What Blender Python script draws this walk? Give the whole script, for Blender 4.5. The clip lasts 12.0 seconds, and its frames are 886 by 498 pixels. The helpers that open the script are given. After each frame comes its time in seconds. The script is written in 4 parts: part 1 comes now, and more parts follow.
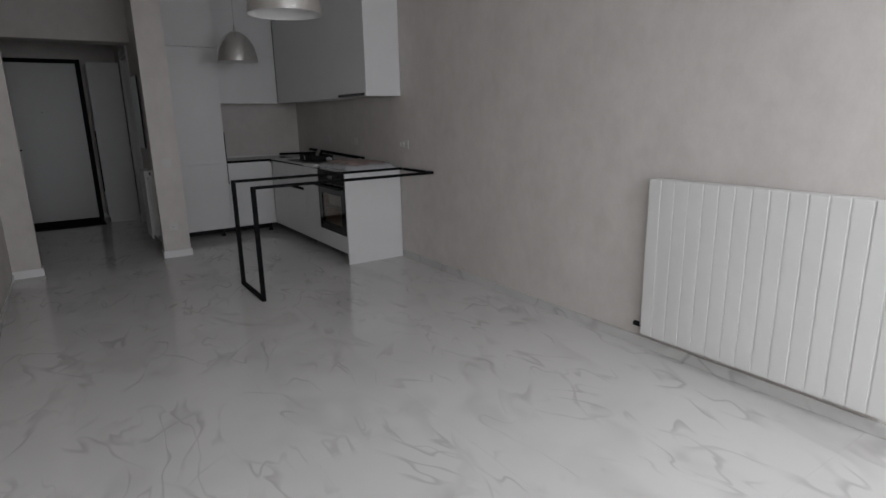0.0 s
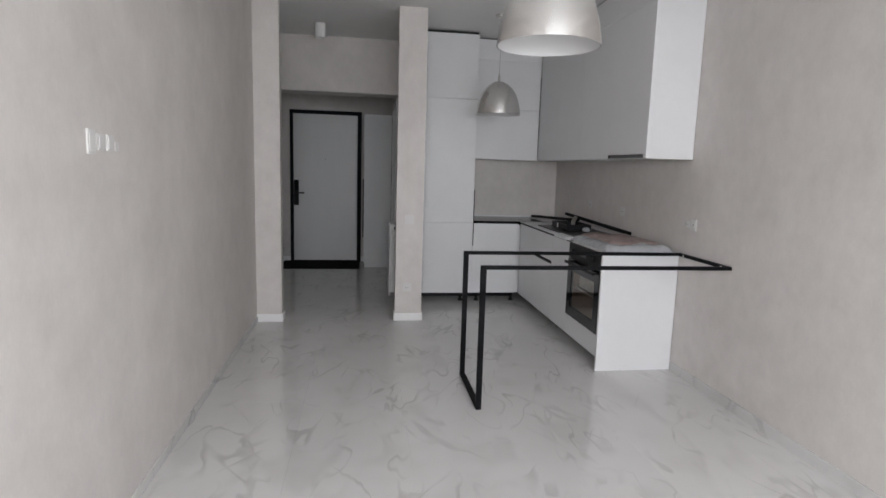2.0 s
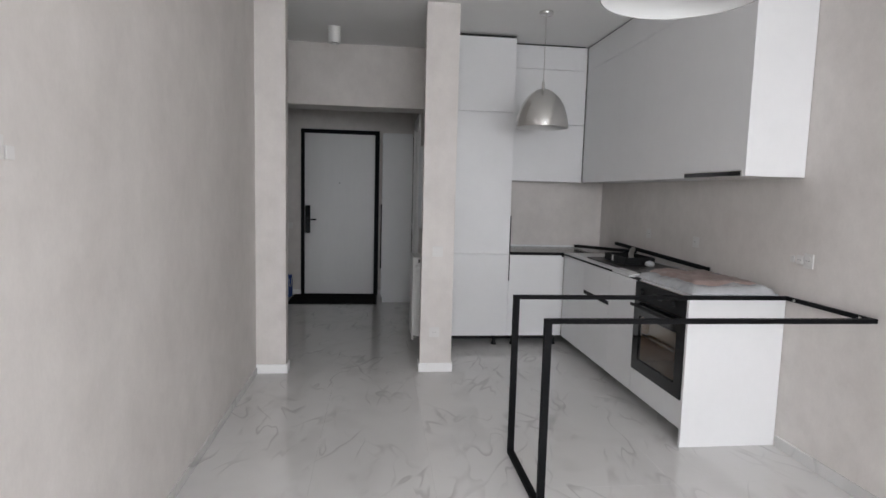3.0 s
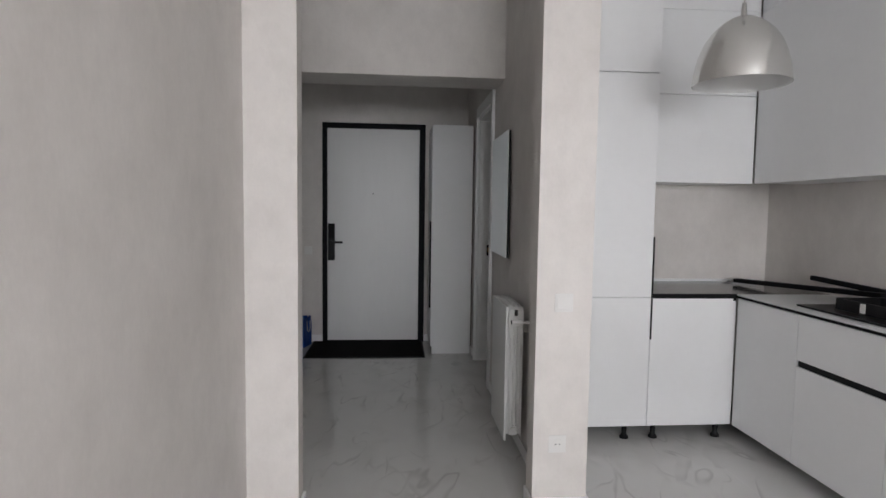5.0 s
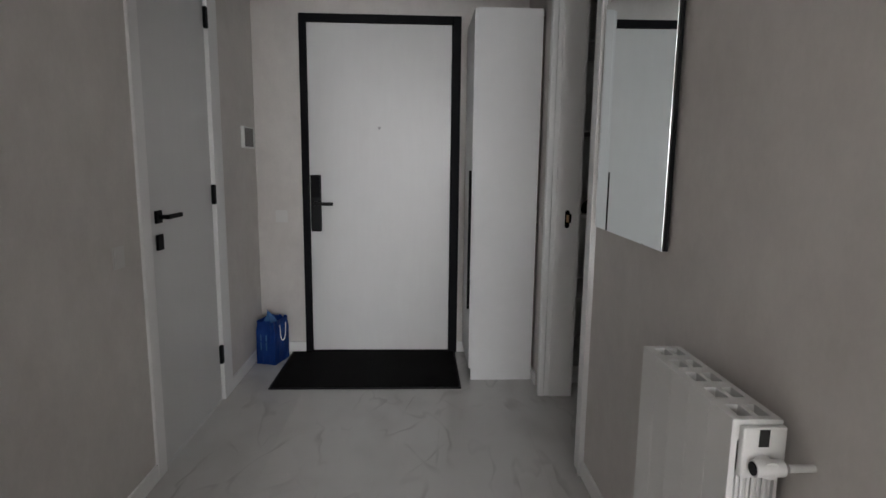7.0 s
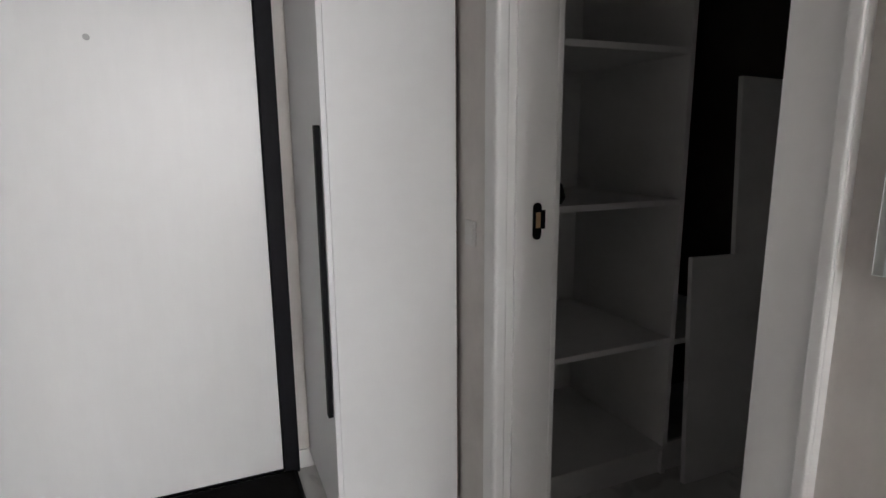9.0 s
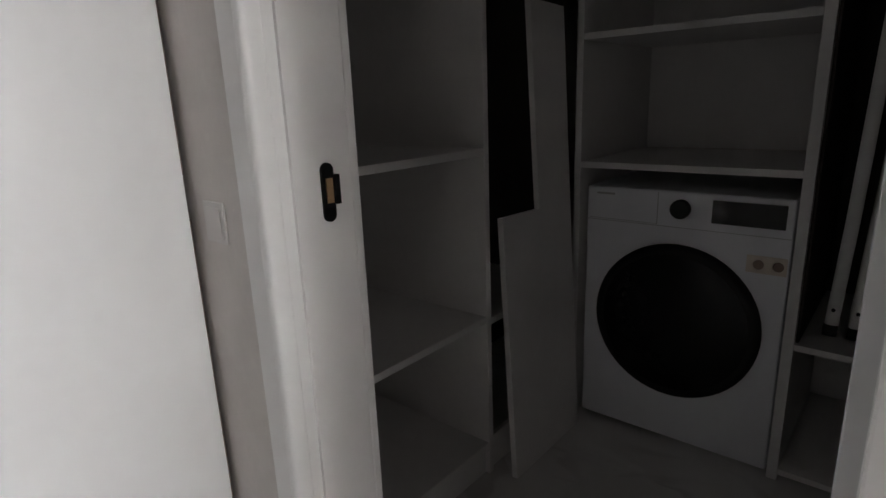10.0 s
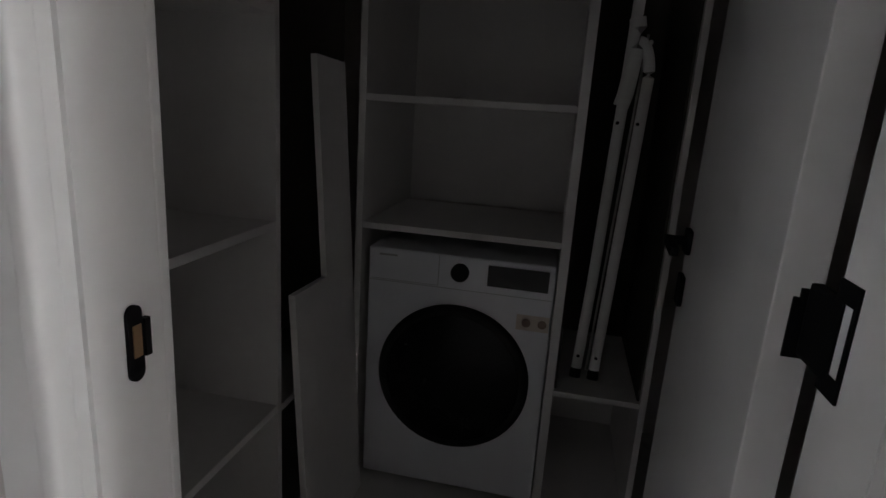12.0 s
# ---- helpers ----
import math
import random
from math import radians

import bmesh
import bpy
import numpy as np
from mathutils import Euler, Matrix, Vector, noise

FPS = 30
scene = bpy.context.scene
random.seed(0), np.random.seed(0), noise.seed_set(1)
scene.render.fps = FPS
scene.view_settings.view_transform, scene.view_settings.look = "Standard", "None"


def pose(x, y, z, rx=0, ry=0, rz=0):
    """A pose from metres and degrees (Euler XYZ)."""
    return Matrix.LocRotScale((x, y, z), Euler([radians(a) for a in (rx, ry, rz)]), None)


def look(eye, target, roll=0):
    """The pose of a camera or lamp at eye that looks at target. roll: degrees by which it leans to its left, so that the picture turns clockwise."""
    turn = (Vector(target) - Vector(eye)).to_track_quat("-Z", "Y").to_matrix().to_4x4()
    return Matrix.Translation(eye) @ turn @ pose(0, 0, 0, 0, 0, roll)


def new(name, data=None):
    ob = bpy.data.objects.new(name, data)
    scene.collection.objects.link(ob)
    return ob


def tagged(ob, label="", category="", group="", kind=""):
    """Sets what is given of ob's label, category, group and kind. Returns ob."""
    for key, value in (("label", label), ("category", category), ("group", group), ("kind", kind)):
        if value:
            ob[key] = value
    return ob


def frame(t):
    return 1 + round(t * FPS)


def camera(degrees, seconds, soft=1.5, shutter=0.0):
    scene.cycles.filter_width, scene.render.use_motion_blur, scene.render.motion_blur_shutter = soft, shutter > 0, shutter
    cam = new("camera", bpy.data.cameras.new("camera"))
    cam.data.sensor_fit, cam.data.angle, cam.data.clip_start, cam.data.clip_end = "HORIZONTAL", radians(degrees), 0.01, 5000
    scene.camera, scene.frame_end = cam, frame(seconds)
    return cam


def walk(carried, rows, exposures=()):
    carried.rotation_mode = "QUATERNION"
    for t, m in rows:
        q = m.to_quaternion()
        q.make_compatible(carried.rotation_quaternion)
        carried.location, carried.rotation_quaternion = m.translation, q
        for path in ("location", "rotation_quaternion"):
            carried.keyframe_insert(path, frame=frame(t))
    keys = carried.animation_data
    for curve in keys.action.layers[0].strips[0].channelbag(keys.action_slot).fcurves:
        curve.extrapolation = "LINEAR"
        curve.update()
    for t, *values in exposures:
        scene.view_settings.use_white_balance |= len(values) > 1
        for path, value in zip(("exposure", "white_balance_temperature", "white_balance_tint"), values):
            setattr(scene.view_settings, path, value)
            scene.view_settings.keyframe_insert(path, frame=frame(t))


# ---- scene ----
cam = camera(76.3, 12.0)
PATH = [
    (0, (0.26, -6.209, 1.372), (1.338, -4.59, 0.908), -1.2),
    (0.3, (0.361, -6.087, 1.392), (1.149, -4.31, 0.92), -1.2),
    (0.5, (0.462, -6.029, 1.41), (1.078, -4.184, 0.945), -0.5),
    (1, (0.626, -5.833, 1.445), (1.023, -3.916, 1.038), 2.1),
    (1.5, (0.687, -5.575, 1.451), (0.995, -3.63, 1.099), 1.8),
    (2, (0.698, -5.177, 1.447), (0.98, -3.218, 1.16), 1.7),
    (2.5, (0.692, -4.775, 1.424), (0.944, -2.804, 1.197), 1.6),
    (3, (0.658, -4.333, 1.418), (0.889, -2.357, 1.219), 1.5),
    (3.2, (0.627, -4.156, 1.39), (0.867, -2.18, 1.199), 1.5),
    (4.8, (0.402, -2.594, 1.374), (0.583, -0.608, 1.222), 0.9),
    (5, (0.388, -2.405, 1.366), (0.551, -0.417, 1.224), 0.8),
    (5.5, (0.38, -1.869, 1.342), (0.503, 0.122, 1.196), 0.7),
    (6, (0.35, -1.361, 1.301), (0.459, 0.626, 1.096), 0.8),
    (6.5, (0.36, -0.896, 1.301), (0.451, 1.083, 1.032), 0.7),
    (6.7, (0.379, -0.7, 1.3), (0.461, 1.277, 1.013), 0.7),
    (8.3, (0.471, 0.773, 1.26), (0.763, 2.721, 0.913), 0.2),
    (8.5, (0.438, 0.942, 1.234), (0.85, 2.866, 0.875), 0.1),
    (8.8, (0.403, 1.186, 1.225), (1.015, 3.052, 0.844), -0.1),
    (9, (0.409, 1.35, 1.212), (1.184, 3.154, 0.829), -0.5),
    (9.5, (0.525, 1.656, 1.146), (1.675, 3.235, 0.716), -1.4),
    (10, (0.632, 1.849, 1.14), (2.099, 3.109, 0.628), -2.2),
    (10.5, (0.612, 2.012, 1.197), (2.306, 2.918, 0.643), -3.0),
    (11, (0.602, 2.118, 1.244), (2.425, 2.708, 0.672), -1.8),
    (11.3, (0.616, 2.136, 1.262), (2.484, 2.574, 0.698), 1.8),
    (11.5, (0.631, 2.136, 1.266), (2.517, 2.51, 0.715), 3.1),
    (12, (0.668, 2.105, 1.295), (2.57, 2.489, 0.812), 3.8),
]
EXPOSURES = [(0, -2.35, 6500, 10), (0.5, -1.85, 6500, 10), (1.0, -1.3, 6450, 10), (1.5, -1.15, 6450, 10), (2.0, -0.97, 6500, 10), (3.0, -0.64, 6500, 10), (5.0, -0.32, 6580, 10), (5.5, -0.28, 6620, 10), (6.0, -0.14, 6650, 10), (6.5, 0.1, 6680, 10), (8.5, 0.88, 6720, 11), (9.5, 1.26, 6850, 11), (11.0, 1.46, 6680, 11), (12.0, 1.18, 6650, 11)]
walk(cam, [(t, look(eye, target, roll)) for t, eye, target, roll in PATH], EXPOSURES)

# world and daylight: an overcast sky seen through the balcony window
world = bpy.data.worlds.new("world")
scene.world = world
world.use_nodes = True
wn = world.node_tree
sky = wn.nodes.new("ShaderNodeTexSky")
sky.sky_type, sky.sun_disc = "NISHITA", False
sky.sun_elevation, sky.sun_rotation = radians(40), radians(200)
wn.links.new(sky.outputs["Color"], wn.nodes["Background"].inputs["Color"])
wn.nodes["Background"].inputs["Strength"].default_value = 0.08

sun = new("sun", bpy.data.lights.new("sun", "SUN"))
sun.data.energy, sun.data.angle, sun.data.color = 1.4, radians(45), (1.0, 0.985, 0.96)
sun.matrix_world = look((-4.5, -3, 6), (0, 3, 0))

window_light = new("window_light", bpy.data.lights.new("window_light", "AREA"))
window_light.data.shape, window_light.data.size, window_light.data.size_y = "RECTANGLE", 2.85, 1.5
window_light.data.energy, window_light.data.color = 237.0, (0.958, 0.985, 1.032)
window_light.matrix_world = pose(1.4, -6.98, 1.75, 45, 0, 0)


# ---- materials ----
def material(name):
    m = bpy.data.materials.new(name)
    m.use_nodes = True
    return m, m.node_tree, m.node_tree.nodes["Principled BSDF"]


def node(nt, kind, **inputs):
    n = nt.nodes.new(kind)
    for key, value in inputs.items():
        n.inputs[key.replace("_", " ")].default_value = value
    return n


def ramp(nt, fac, stops):
    r = nt.nodes.new("ShaderNodeValToRGB")
    while len(r.color_ramp.elements) < len(stops):
        r.color_ramp.elements.new(0.5)
    for e, (p, c) in zip(r.color_ramp.elements, stops):
        e.position, e.color = p, (*c, 1)
    nt.links.new(fac, r.inputs["Fac"])
    return r.outputs["Color"]


def surface(name, colour, rough=0.5, metal=0.0, vary=0.06, scale=3.0, grain=60.0, bump=0.02, stretch=(1, 1, 1), depth=0.002, spec=0.5):
    """A painted or plain surface with mottling at two scales and a fine relief."""
    m, nt, p = material(name)
    tc = nt.nodes.new("ShaderNodeTexCoord")
    mp = node(nt, "ShaderNodeMapping")
    mp.inputs["Scale"].default_value = stretch
    nt.links.new(tc.outputs["Object"], mp.inputs["Vector"])
    big = node(nt, "ShaderNodeTexNoise", Scale=scale, Detail=5.0, Roughness=0.6)
    fine = node(nt, "ShaderNodeTexNoise", Scale=grain, Detail=4.0, Roughness=0.65)
    for n in (big, fine):
        nt.links.new(mp.outputs["Vector"], n.inputs["Vector"])
    mix = nt.nodes.new("ShaderNodeMath")
    mix.operation = "MULTIPLY_ADD"
    mix.inputs[1].default_value = 0.35
    nt.links.new(fine.outputs["Fac"], mix.inputs[0])
    scaled = nt.nodes.new("ShaderNodeMath")
    scaled.operation = "MULTIPLY"
    scaled.inputs[1].default_value = 0.65
    nt.links.new(big.outputs["Fac"], scaled.inputs[0])
    nt.links.new(scaled.outputs[0], mix.inputs[2])
    lo = tuple(c * (1 - vary) for c in colour)
    hi = tuple(min(1, c * (1 + vary)) for c in colour)
    nt.links.new(ramp(nt, mix.outputs[0], ((0.35, lo), (0.65, hi))), p.inputs["Base Color"])
    r = nt.nodes.new("ShaderNodeMapRange")
    r.inputs["To Min"].default_value, r.inputs["To Max"].default_value = rough * 0.88, min(1, rough * 1.12)
    nt.links.new(big.outputs["Fac"], r.inputs["Value"])
    nt.links.new(r.outputs[0], p.inputs["Roughness"])
    p.inputs["Metallic"].default_value = metal
    p.inputs["Specular IOR Level"].default_value = spec
    if bump:
        b = node(nt, "ShaderNodeBump", Strength=bump, Distance=depth)
        nt.links.new(fine.outputs["Fac"], b.inputs["Height"])
        nt.links.new(b.outputs["Normal"], p.inputs["Normal"])
    return m


def marble():
    """Polished white porcelain with short curling grey veins, smeared on one side, and soft clouds."""
    m, nt, p = material("marble_tile")
    geo = nt.nodes.new("ShaderNodeNewGeometry")

    def math_node(kind, a, b=None):
        n = nt.nodes.new("ShaderNodeMath")
        n.operation = kind
        for slot, v in enumerate((a, b)):
            if isinstance(v, (int, float)):
                n.inputs[slot].default_value = v
            elif v is not None:
                nt.links.new(v, n.inputs[slot])
        return n.outputs[0]

    def spread(value, lo, hi, to_lo, to_hi):
        n = nt.nodes.new("ShaderNodeMapRange")
        n.interpolation_type = "SMOOTHSTEP"
        for key, v in (("From Min", lo), ("From Max", hi), ("To Min", to_lo), ("To Max", to_hi)):
            n.inputs[key].default_value = v
        nt.links.new(value, n.inputs["Value"])
        return n.outputs[0]

    def clouds(angle, scale, detail, distortion=0.0, stretch=(1.0, 1.0, 1.0)):
        mp = node(nt, "ShaderNodeMapping")
        mp.vector_type = "TEXTURE"
        mp.inputs["Rotation"].default_value = (0, 0, radians(angle))
        mp.inputs["Scale"].default_value = stretch
        mp.inputs["Location"].default_value = (angle * 0.31, angle * 0.17, 0)
        nt.links.new(geo.outputs["Position"], mp.inputs["Vector"])
        n = node(nt, "ShaderNodeTexNoise", Scale=scale, Detail=detail, Roughness=0.5, Distortion=distortion)
        nt.links.new(mp.outputs[0], n.inputs["Vector"])
        return n.outputs["Fac"]

    def vein(angle, scale, thin, wide, mask_lo, mask_hi):
        d = math_node("SUBTRACT", clouds(angle, scale, 2.4, 0.2, (1.5, 0.55, 1.0)), 0.5)
        width = spread(clouds(angle + 31, 3.4, 2.0), 0.4, 0.72, thin, wide)
        soft_side = math_node("DIVIDE", d, width)
        sharp_side = math_node("DIVIDE", math_node("MULTIPLY", d, -1.0), math_node("MAXIMUM", math_node("MULTIPLY", width, 0.3), 0.012))
        line = spread(math_node("MAXIMUM", soft_side, sharp_side), 0.0, 1.0, 1.0, 0.0)
        keep = spread(clouds(angle + 77, 2.3, 2.0), mask_lo, mask_hi, 0.0, 1.0)
        return math_node("MULTIPLY", line, keep)

    fine = vein(62, 1.6, 0.016, 0.07, 0.46, 0.68)
    for other in (vein(112, 1.7, 0.016, 0.066, 0.47, 0.69), vein(85, 2.1, 0.014, 0.058, 0.47, 0.68)):
        fine = math_node("MAXIMUM", fine, other)
    soft = math_node("MULTIPLY", vein(80, 0.9, 0.1, 0.24, 0.40, 0.65), 0.3)
    base = ramp(nt, clouds(0, 1.3, 4.0), ((0.3, (0.645, 0.635, 0.622)), (0.7, (0.69, 0.68, 0.667))))
    m1 = nt.nodes.new("ShaderNodeMixRGB")
    m1.inputs["Color2"].default_value = (0.45, 0.44, 0.43, 1)
    nt.links.new(soft, m1.inputs["Fac"])
    nt.links.new(base, m1.inputs["Color1"])
    m2 = nt.nodes.new("ShaderNodeMixRGB")
    m2.inputs["Color2"].default_value = (0.34, 0.325, 0.325, 1)
    nt.links.new(math_node("MULTIPLY", fine, 0.47), m2.inputs["Fac"])
    nt.links.new(m1.outputs[0], m2.inputs["Color1"])
    nt.links.new(m2.outputs[0], p.inputs["Base Color"])
    nt.links.new(spread(clouds(11, 6.0, 3.0), 0.3, 0.7, 0.045, 0.11), p.inputs["Roughness"])
    return m


def wallpaper():
    """Warm grey non-woven wallpaper: blotchy plaster print with a fine vertical weave."""
    m, nt, p = material("wallpaper")
    tc = nt.nodes.new("ShaderNodeTexCoord")
    tall = node(nt, "ShaderNodeMapping")
    tall.inputs["Scale"].default_value = (1, 1, 0.6)
    nt.links.new(tc.outputs["Object"], tall.inputs["Vector"])
    blot = node(nt, "ShaderNodeTexNoise", Scale=3.2, Detail=6.0, Roughness=0.62)
    weave = node(nt, "ShaderNodeTexNoise", Scale=85.0, Detail=3.0, Roughness=0.6)
    nt.links.new(tc.outputs["Object"], blot.inputs["Vector"])
    nt.links.new(tall.outputs[0], weave.inputs["Vector"])
    mid = node(nt, "ShaderNodeTexNoise", Scale=14.0, Detail=4.0, Roughness=0.6)
    nt.links.new(tall.outputs[0], mid.inputs["Vector"])
    c1 = ramp(nt, blot.outputs["Fac"], ((0.32, (0.65, 0.612, 0.585)), (0.68, (0.732, 0.694, 0.666))))
    c2 = ramp(nt, mid.outputs["Fac"], ((0.35, (0.955, 0.955, 0.955)), (0.65, (1.0, 1.0, 1.0))))
    c3 = ramp(nt, weave.outputs["Fac"], ((0.3, (0.965, 0.965, 0.965)), (0.7, (1.0, 1.0, 1.0))))
    a = nt.nodes.new("ShaderNodeMixRGB")
    b = nt.nodes.new("ShaderNodeMixRGB")
    for mx in (a, b):
        mx.blend_type, mx.inputs["Fac"].default_value = "MULTIPLY", 1.0
    nt.links.new(c1, a.inputs["Color1"])
    nt.links.new(c2, a.inputs["Color2"])
    nt.links.new(a.outputs[0], b.inputs["Color1"])
    nt.links.new(c3, b.inputs["Color2"])
    nt.links.new(b.outputs[0], p.inputs["Base Color"])
    p.inputs["Roughness"].default_value = 0.6
    bp = node(nt, "ShaderNodeBump", Strength=0.25, Distance=0.002)
    nt.links.new(weave.outputs["Fac"], bp.inputs["Height"])
    nt.links.new(bp.outputs["Normal"], p.inputs["Normal"])
    return m


def glass(name, colour, rough=0.02):
    m, nt, p = material(name)
    p.inputs["Base Color"].default_value = (*colour, 1)
    p.inputs["Transmission Weight"].default_value = 1.0
    p.inputs["Roughness"].default_value = rough
    p.inputs["IOR"].default_value = 1.45
    return m


MARBLE = marble()
WALL = wallpaper()
GROUT = surface("grout", (0.62, 0.61, 0.6), 0.8)
CEILING = surface("ceiling_paint", (0.8, 0.795, 0.785), 0.75, vary=0.02, bump=0.05)
LACQUER = surface("white_lacquer", (0.765, 0.765, 0.77), 0.42, vary=0.018, grain=25, bump=0.01)
WHITE_DOOR = surface("white_door_film", (0.7, 0.697, 0.694), 0.36, vary=0.025, grain=35, bump=0.03, stretch=(1, 1, 0.15))
TRIM = surface("white_trim", (0.87, 0.865, 0.86), 0.4, vary=0.02)
BOARD = surface("white_chipboard", (0.77, 0.76, 0.75), 0.5, vary=0.04, grain=40)
# near-black brown that paints the deep shade inside the laundry niches
NICHE_SHADE = surface("niche_shade", (0.045, 0.038, 0.034), 0.8, vary=0.2)
BLACK = surface("black_metal", (0.005, 0.005, 0.006), 0.6, spec=0.12, vary=0.2, grain=120, bump=0.05)
BLACK_FRAME = surface("black_door_frame", (0.006, 0.006, 0.008), 0.6, spec=0.14, vary=0.2, grain=90, bump=0.08)
BLACK_PLASTIC = surface("black_plastic", (0.008, 0.008, 0.009), 0.48, spec=0.2, vary=0.15)
BLACK_GLOSS = surface("black_glass", (0.008, 0.008, 0.009), 0.06, vary=0.1, bump=0)
HOB_GLASS = surface("hob_glass", (0.006, 0.006, 0.006), 0.3, spec=0.3, vary=0.1, bump=0)
DOOR_GLASS = surface("washer_door_glass", (0.006, 0.006, 0.007), 0.24, spec=0.2, vary=0.1, bump=0)
# near-black for solid fillings that paint the shade in gaps and openings
GAP_SHADE = surface("gap_shade", (0.02, 0.019, 0.018), 0.8, vary=0.1)
ENAMEL = surface("radiator_enamel", (0.74, 0.735, 0.72), 0.33, vary=0.015, bump=0.01)
# dark brown that paints the shadow gap beside the hall cabinet
EDGE_SHADE = surface("edge_shade", (0.09, 0.05, 0.035), 0.8, vary=0.2)
SLAB = surface("dark_worktop", (0.028, 0.026, 0.025), 0.16, vary=0.15, bump=0)
STEEL = surface("brushed_steel", (0.55, 0.54, 0.52), 0.32, metal=1.0, vary=0.06, grain=180, stretch=(0.2, 0.2, 3), bump=0.04)
ALU = surface("lamp_aluminium", (0.74, 0.73, 0.71), 0.22, metal=0.92, vary=0.04, grain=160, stretch=(0.3, 0.3, 4), bump=0.04)
_p = ALU.node_tree.nodes["Principled BSDF"]
_p.inputs["Anisotropic"].default_value = 0.8
_p.inputs["Anisotropic Rotation"].default_value = 0.25
_tan = ALU.node_tree.nodes.new("ShaderNodeTangent")
_tan.direction_type, _tan.axis = "RADIAL", "Z"
ALU.node_tree.links.new(_tan.outputs[0], _p.inputs["Tangent"])
LAMP_WHITE = surface("lamp_inner_white", (0.72, 0.72, 0.715), 0.5, vary=0.01)
PLASTIC = surface("white_plastic", (0.76, 0.755, 0.74), 0.32, vary=0.012)
MAT_PILE = surface("doormat_pile", (0.009, 0.0085, 0.0085), 0.95, spec=0.08, vary=0.35, scale=9, grain=350, bump=0.8, depth=0.006)
BAG_BLUE = surface("blue_bag_paper", (0.014, 0.082, 0.4), 0.38, vary=0.18, scale=9, grain=40, bump=0.15)
BAG_LIGHT = surface("bag_print", (0.07, 0.22, 0.5), 0.4)
CORD_WHITE = surface("white_cord", (0.7, 0.7, 0.7), 0.7)
PLATE = surface("switch_plastic", (0.71, 0.695, 0.68), 0.62, spec=0.3, vary=0.012)
GREY_PLASTIC = surface("grey_plastic", (0.38, 0.38, 0.38), 0.5)
WASHER = surface("washer_enamel", (0.74, 0.755, 0.79), 0.3, vary=0.012, bump=0.005)
STICKER = surface("energy_sticker", (0.62, 0.55, 0.48), 0.5, vary=0.1)
STICKER_DARK = surface("sticker_print", (0.2, 0.13, 0.1), 0.5)
BRASS = surface("strike_brass", (0.55, 0.36, 0.2), 0.4, metal=0.8)
PACK_FILM = surface("packing_film", (0.5, 0.51, 0.53), 0.22, vary=0.12, scale=12, grain=30, bump=0.5, depth=0.01)
PACK_BROWN = surface("wrapped_board", (0.31, 0.235, 0.215), 0.35, vary=0.18, scale=9, grain=35, bump=0.4, depth=0.008)
# light brown puts the door glass's brown reflection into the cavity colour
OVEN_CAVITY = surface("oven_cavity_reflection", (0.5, 0.36, 0.25), 0.5)
OVEN_TAG = surface("oven_leaflet", (0.8, 0.79, 0.76), 0.6)
MIRROR, _nt, _p = material("mirror_silver")
_p.inputs["Base Color"].default_value = (0.83, 0.88, 0.88, 1)
_p.inputs["Metallic"].default_value, _p.inputs["Roughness"].default_value = 1.0, 0.012
OVEN_GLASS = glass("oven_glass", (0.75, 0.7, 0.64))
PANE = glass("window_pane", (0.97, 0.98, 0.98), 0.0)
SCREEN = surface("dark_screen", (0.02, 0.02, 0.022), 0.15, vary=0.05)
OUTSIDE = surface("concrete_facade", (0.4, 0.39, 0.37), 0.8, vary=0.1)

# ---- helpers for meshes ----
ORIGIN = {}


def box(bm, x0, x1, y0, y1, z0, z1):
    vs = bmesh.ops.create_cube(bm, size=1.0)["verts"]
    for v in vs:
        v.co = Vector((x0 + (v.co.x + 0.5) * (x1 - x0), y0 + (v.co.y + 0.5) * (y1 - y0), z0 + (v.co.z + 0.5) * (z1 - z0)))
    return vs


def boxes(*specs, bevel=0.0, segments=2):
    bm = bmesh.new()
    for s in specs:
        box(bm, *s)
    if bevel:
        bmesh.ops.bevel(bm, geom=bm.edges[:], offset=bevel, segments=segments, affect="EDGES", profile=0.6)
    return bm


def rounded(bm):
    for f in bm.faces:
        f.smooth = True
    return bm


def rod(a, b, r, sides=20, r2=None, bm=None):
    bm = bm or bmesh.new()
    a, b = Vector(a), Vector(b)
    m = Matrix.Translation((a + b) / 2) @ (b - a).to_track_quat("Z", "Y").to_matrix().to_4x4()
    bmesh.ops.create_cone(bm, cap_ends=True, segments=sides, radius1=r, radius2=r if r2 is None else r2, depth=(b - a).length, matrix=m)
    return rounded(bm)


def lathe(profile, centre, sides=48, bm=None):
    """A turned shape round the vertical through centre, from (radius, height) pairs."""
    bm = bm or bmesh.new()
    rings = []
    for r, z in profile:
        if r < 1e-5:
            rings.append([bm.verts.new((centre[0], centre[1], centre[2] + z))])
        else:
            rings.append([bm.verts.new((centre[0] + r * math.cos(2 * math.pi * i / sides), centre[1] + r * math.sin(2 * math.pi * i / sides), centre[2] + z)) for i in range(sides)])
    for a, b in zip(rings, rings[1:]):
        for i in range(sides):
            j = (i + 1) % sides
            if len(a) == 1:
                bm.faces.new((a[0], b[i], b[j]))
            elif len(b) == 1:
                bm.faces.new((a[i], b[0], a[j]))
            else:
                bm.faces.new((a[i], b[i], b[j], a[j]))
    bmesh.ops.recalc_face_normals(bm, faces=bm.faces[:])
    return rounded(bm)


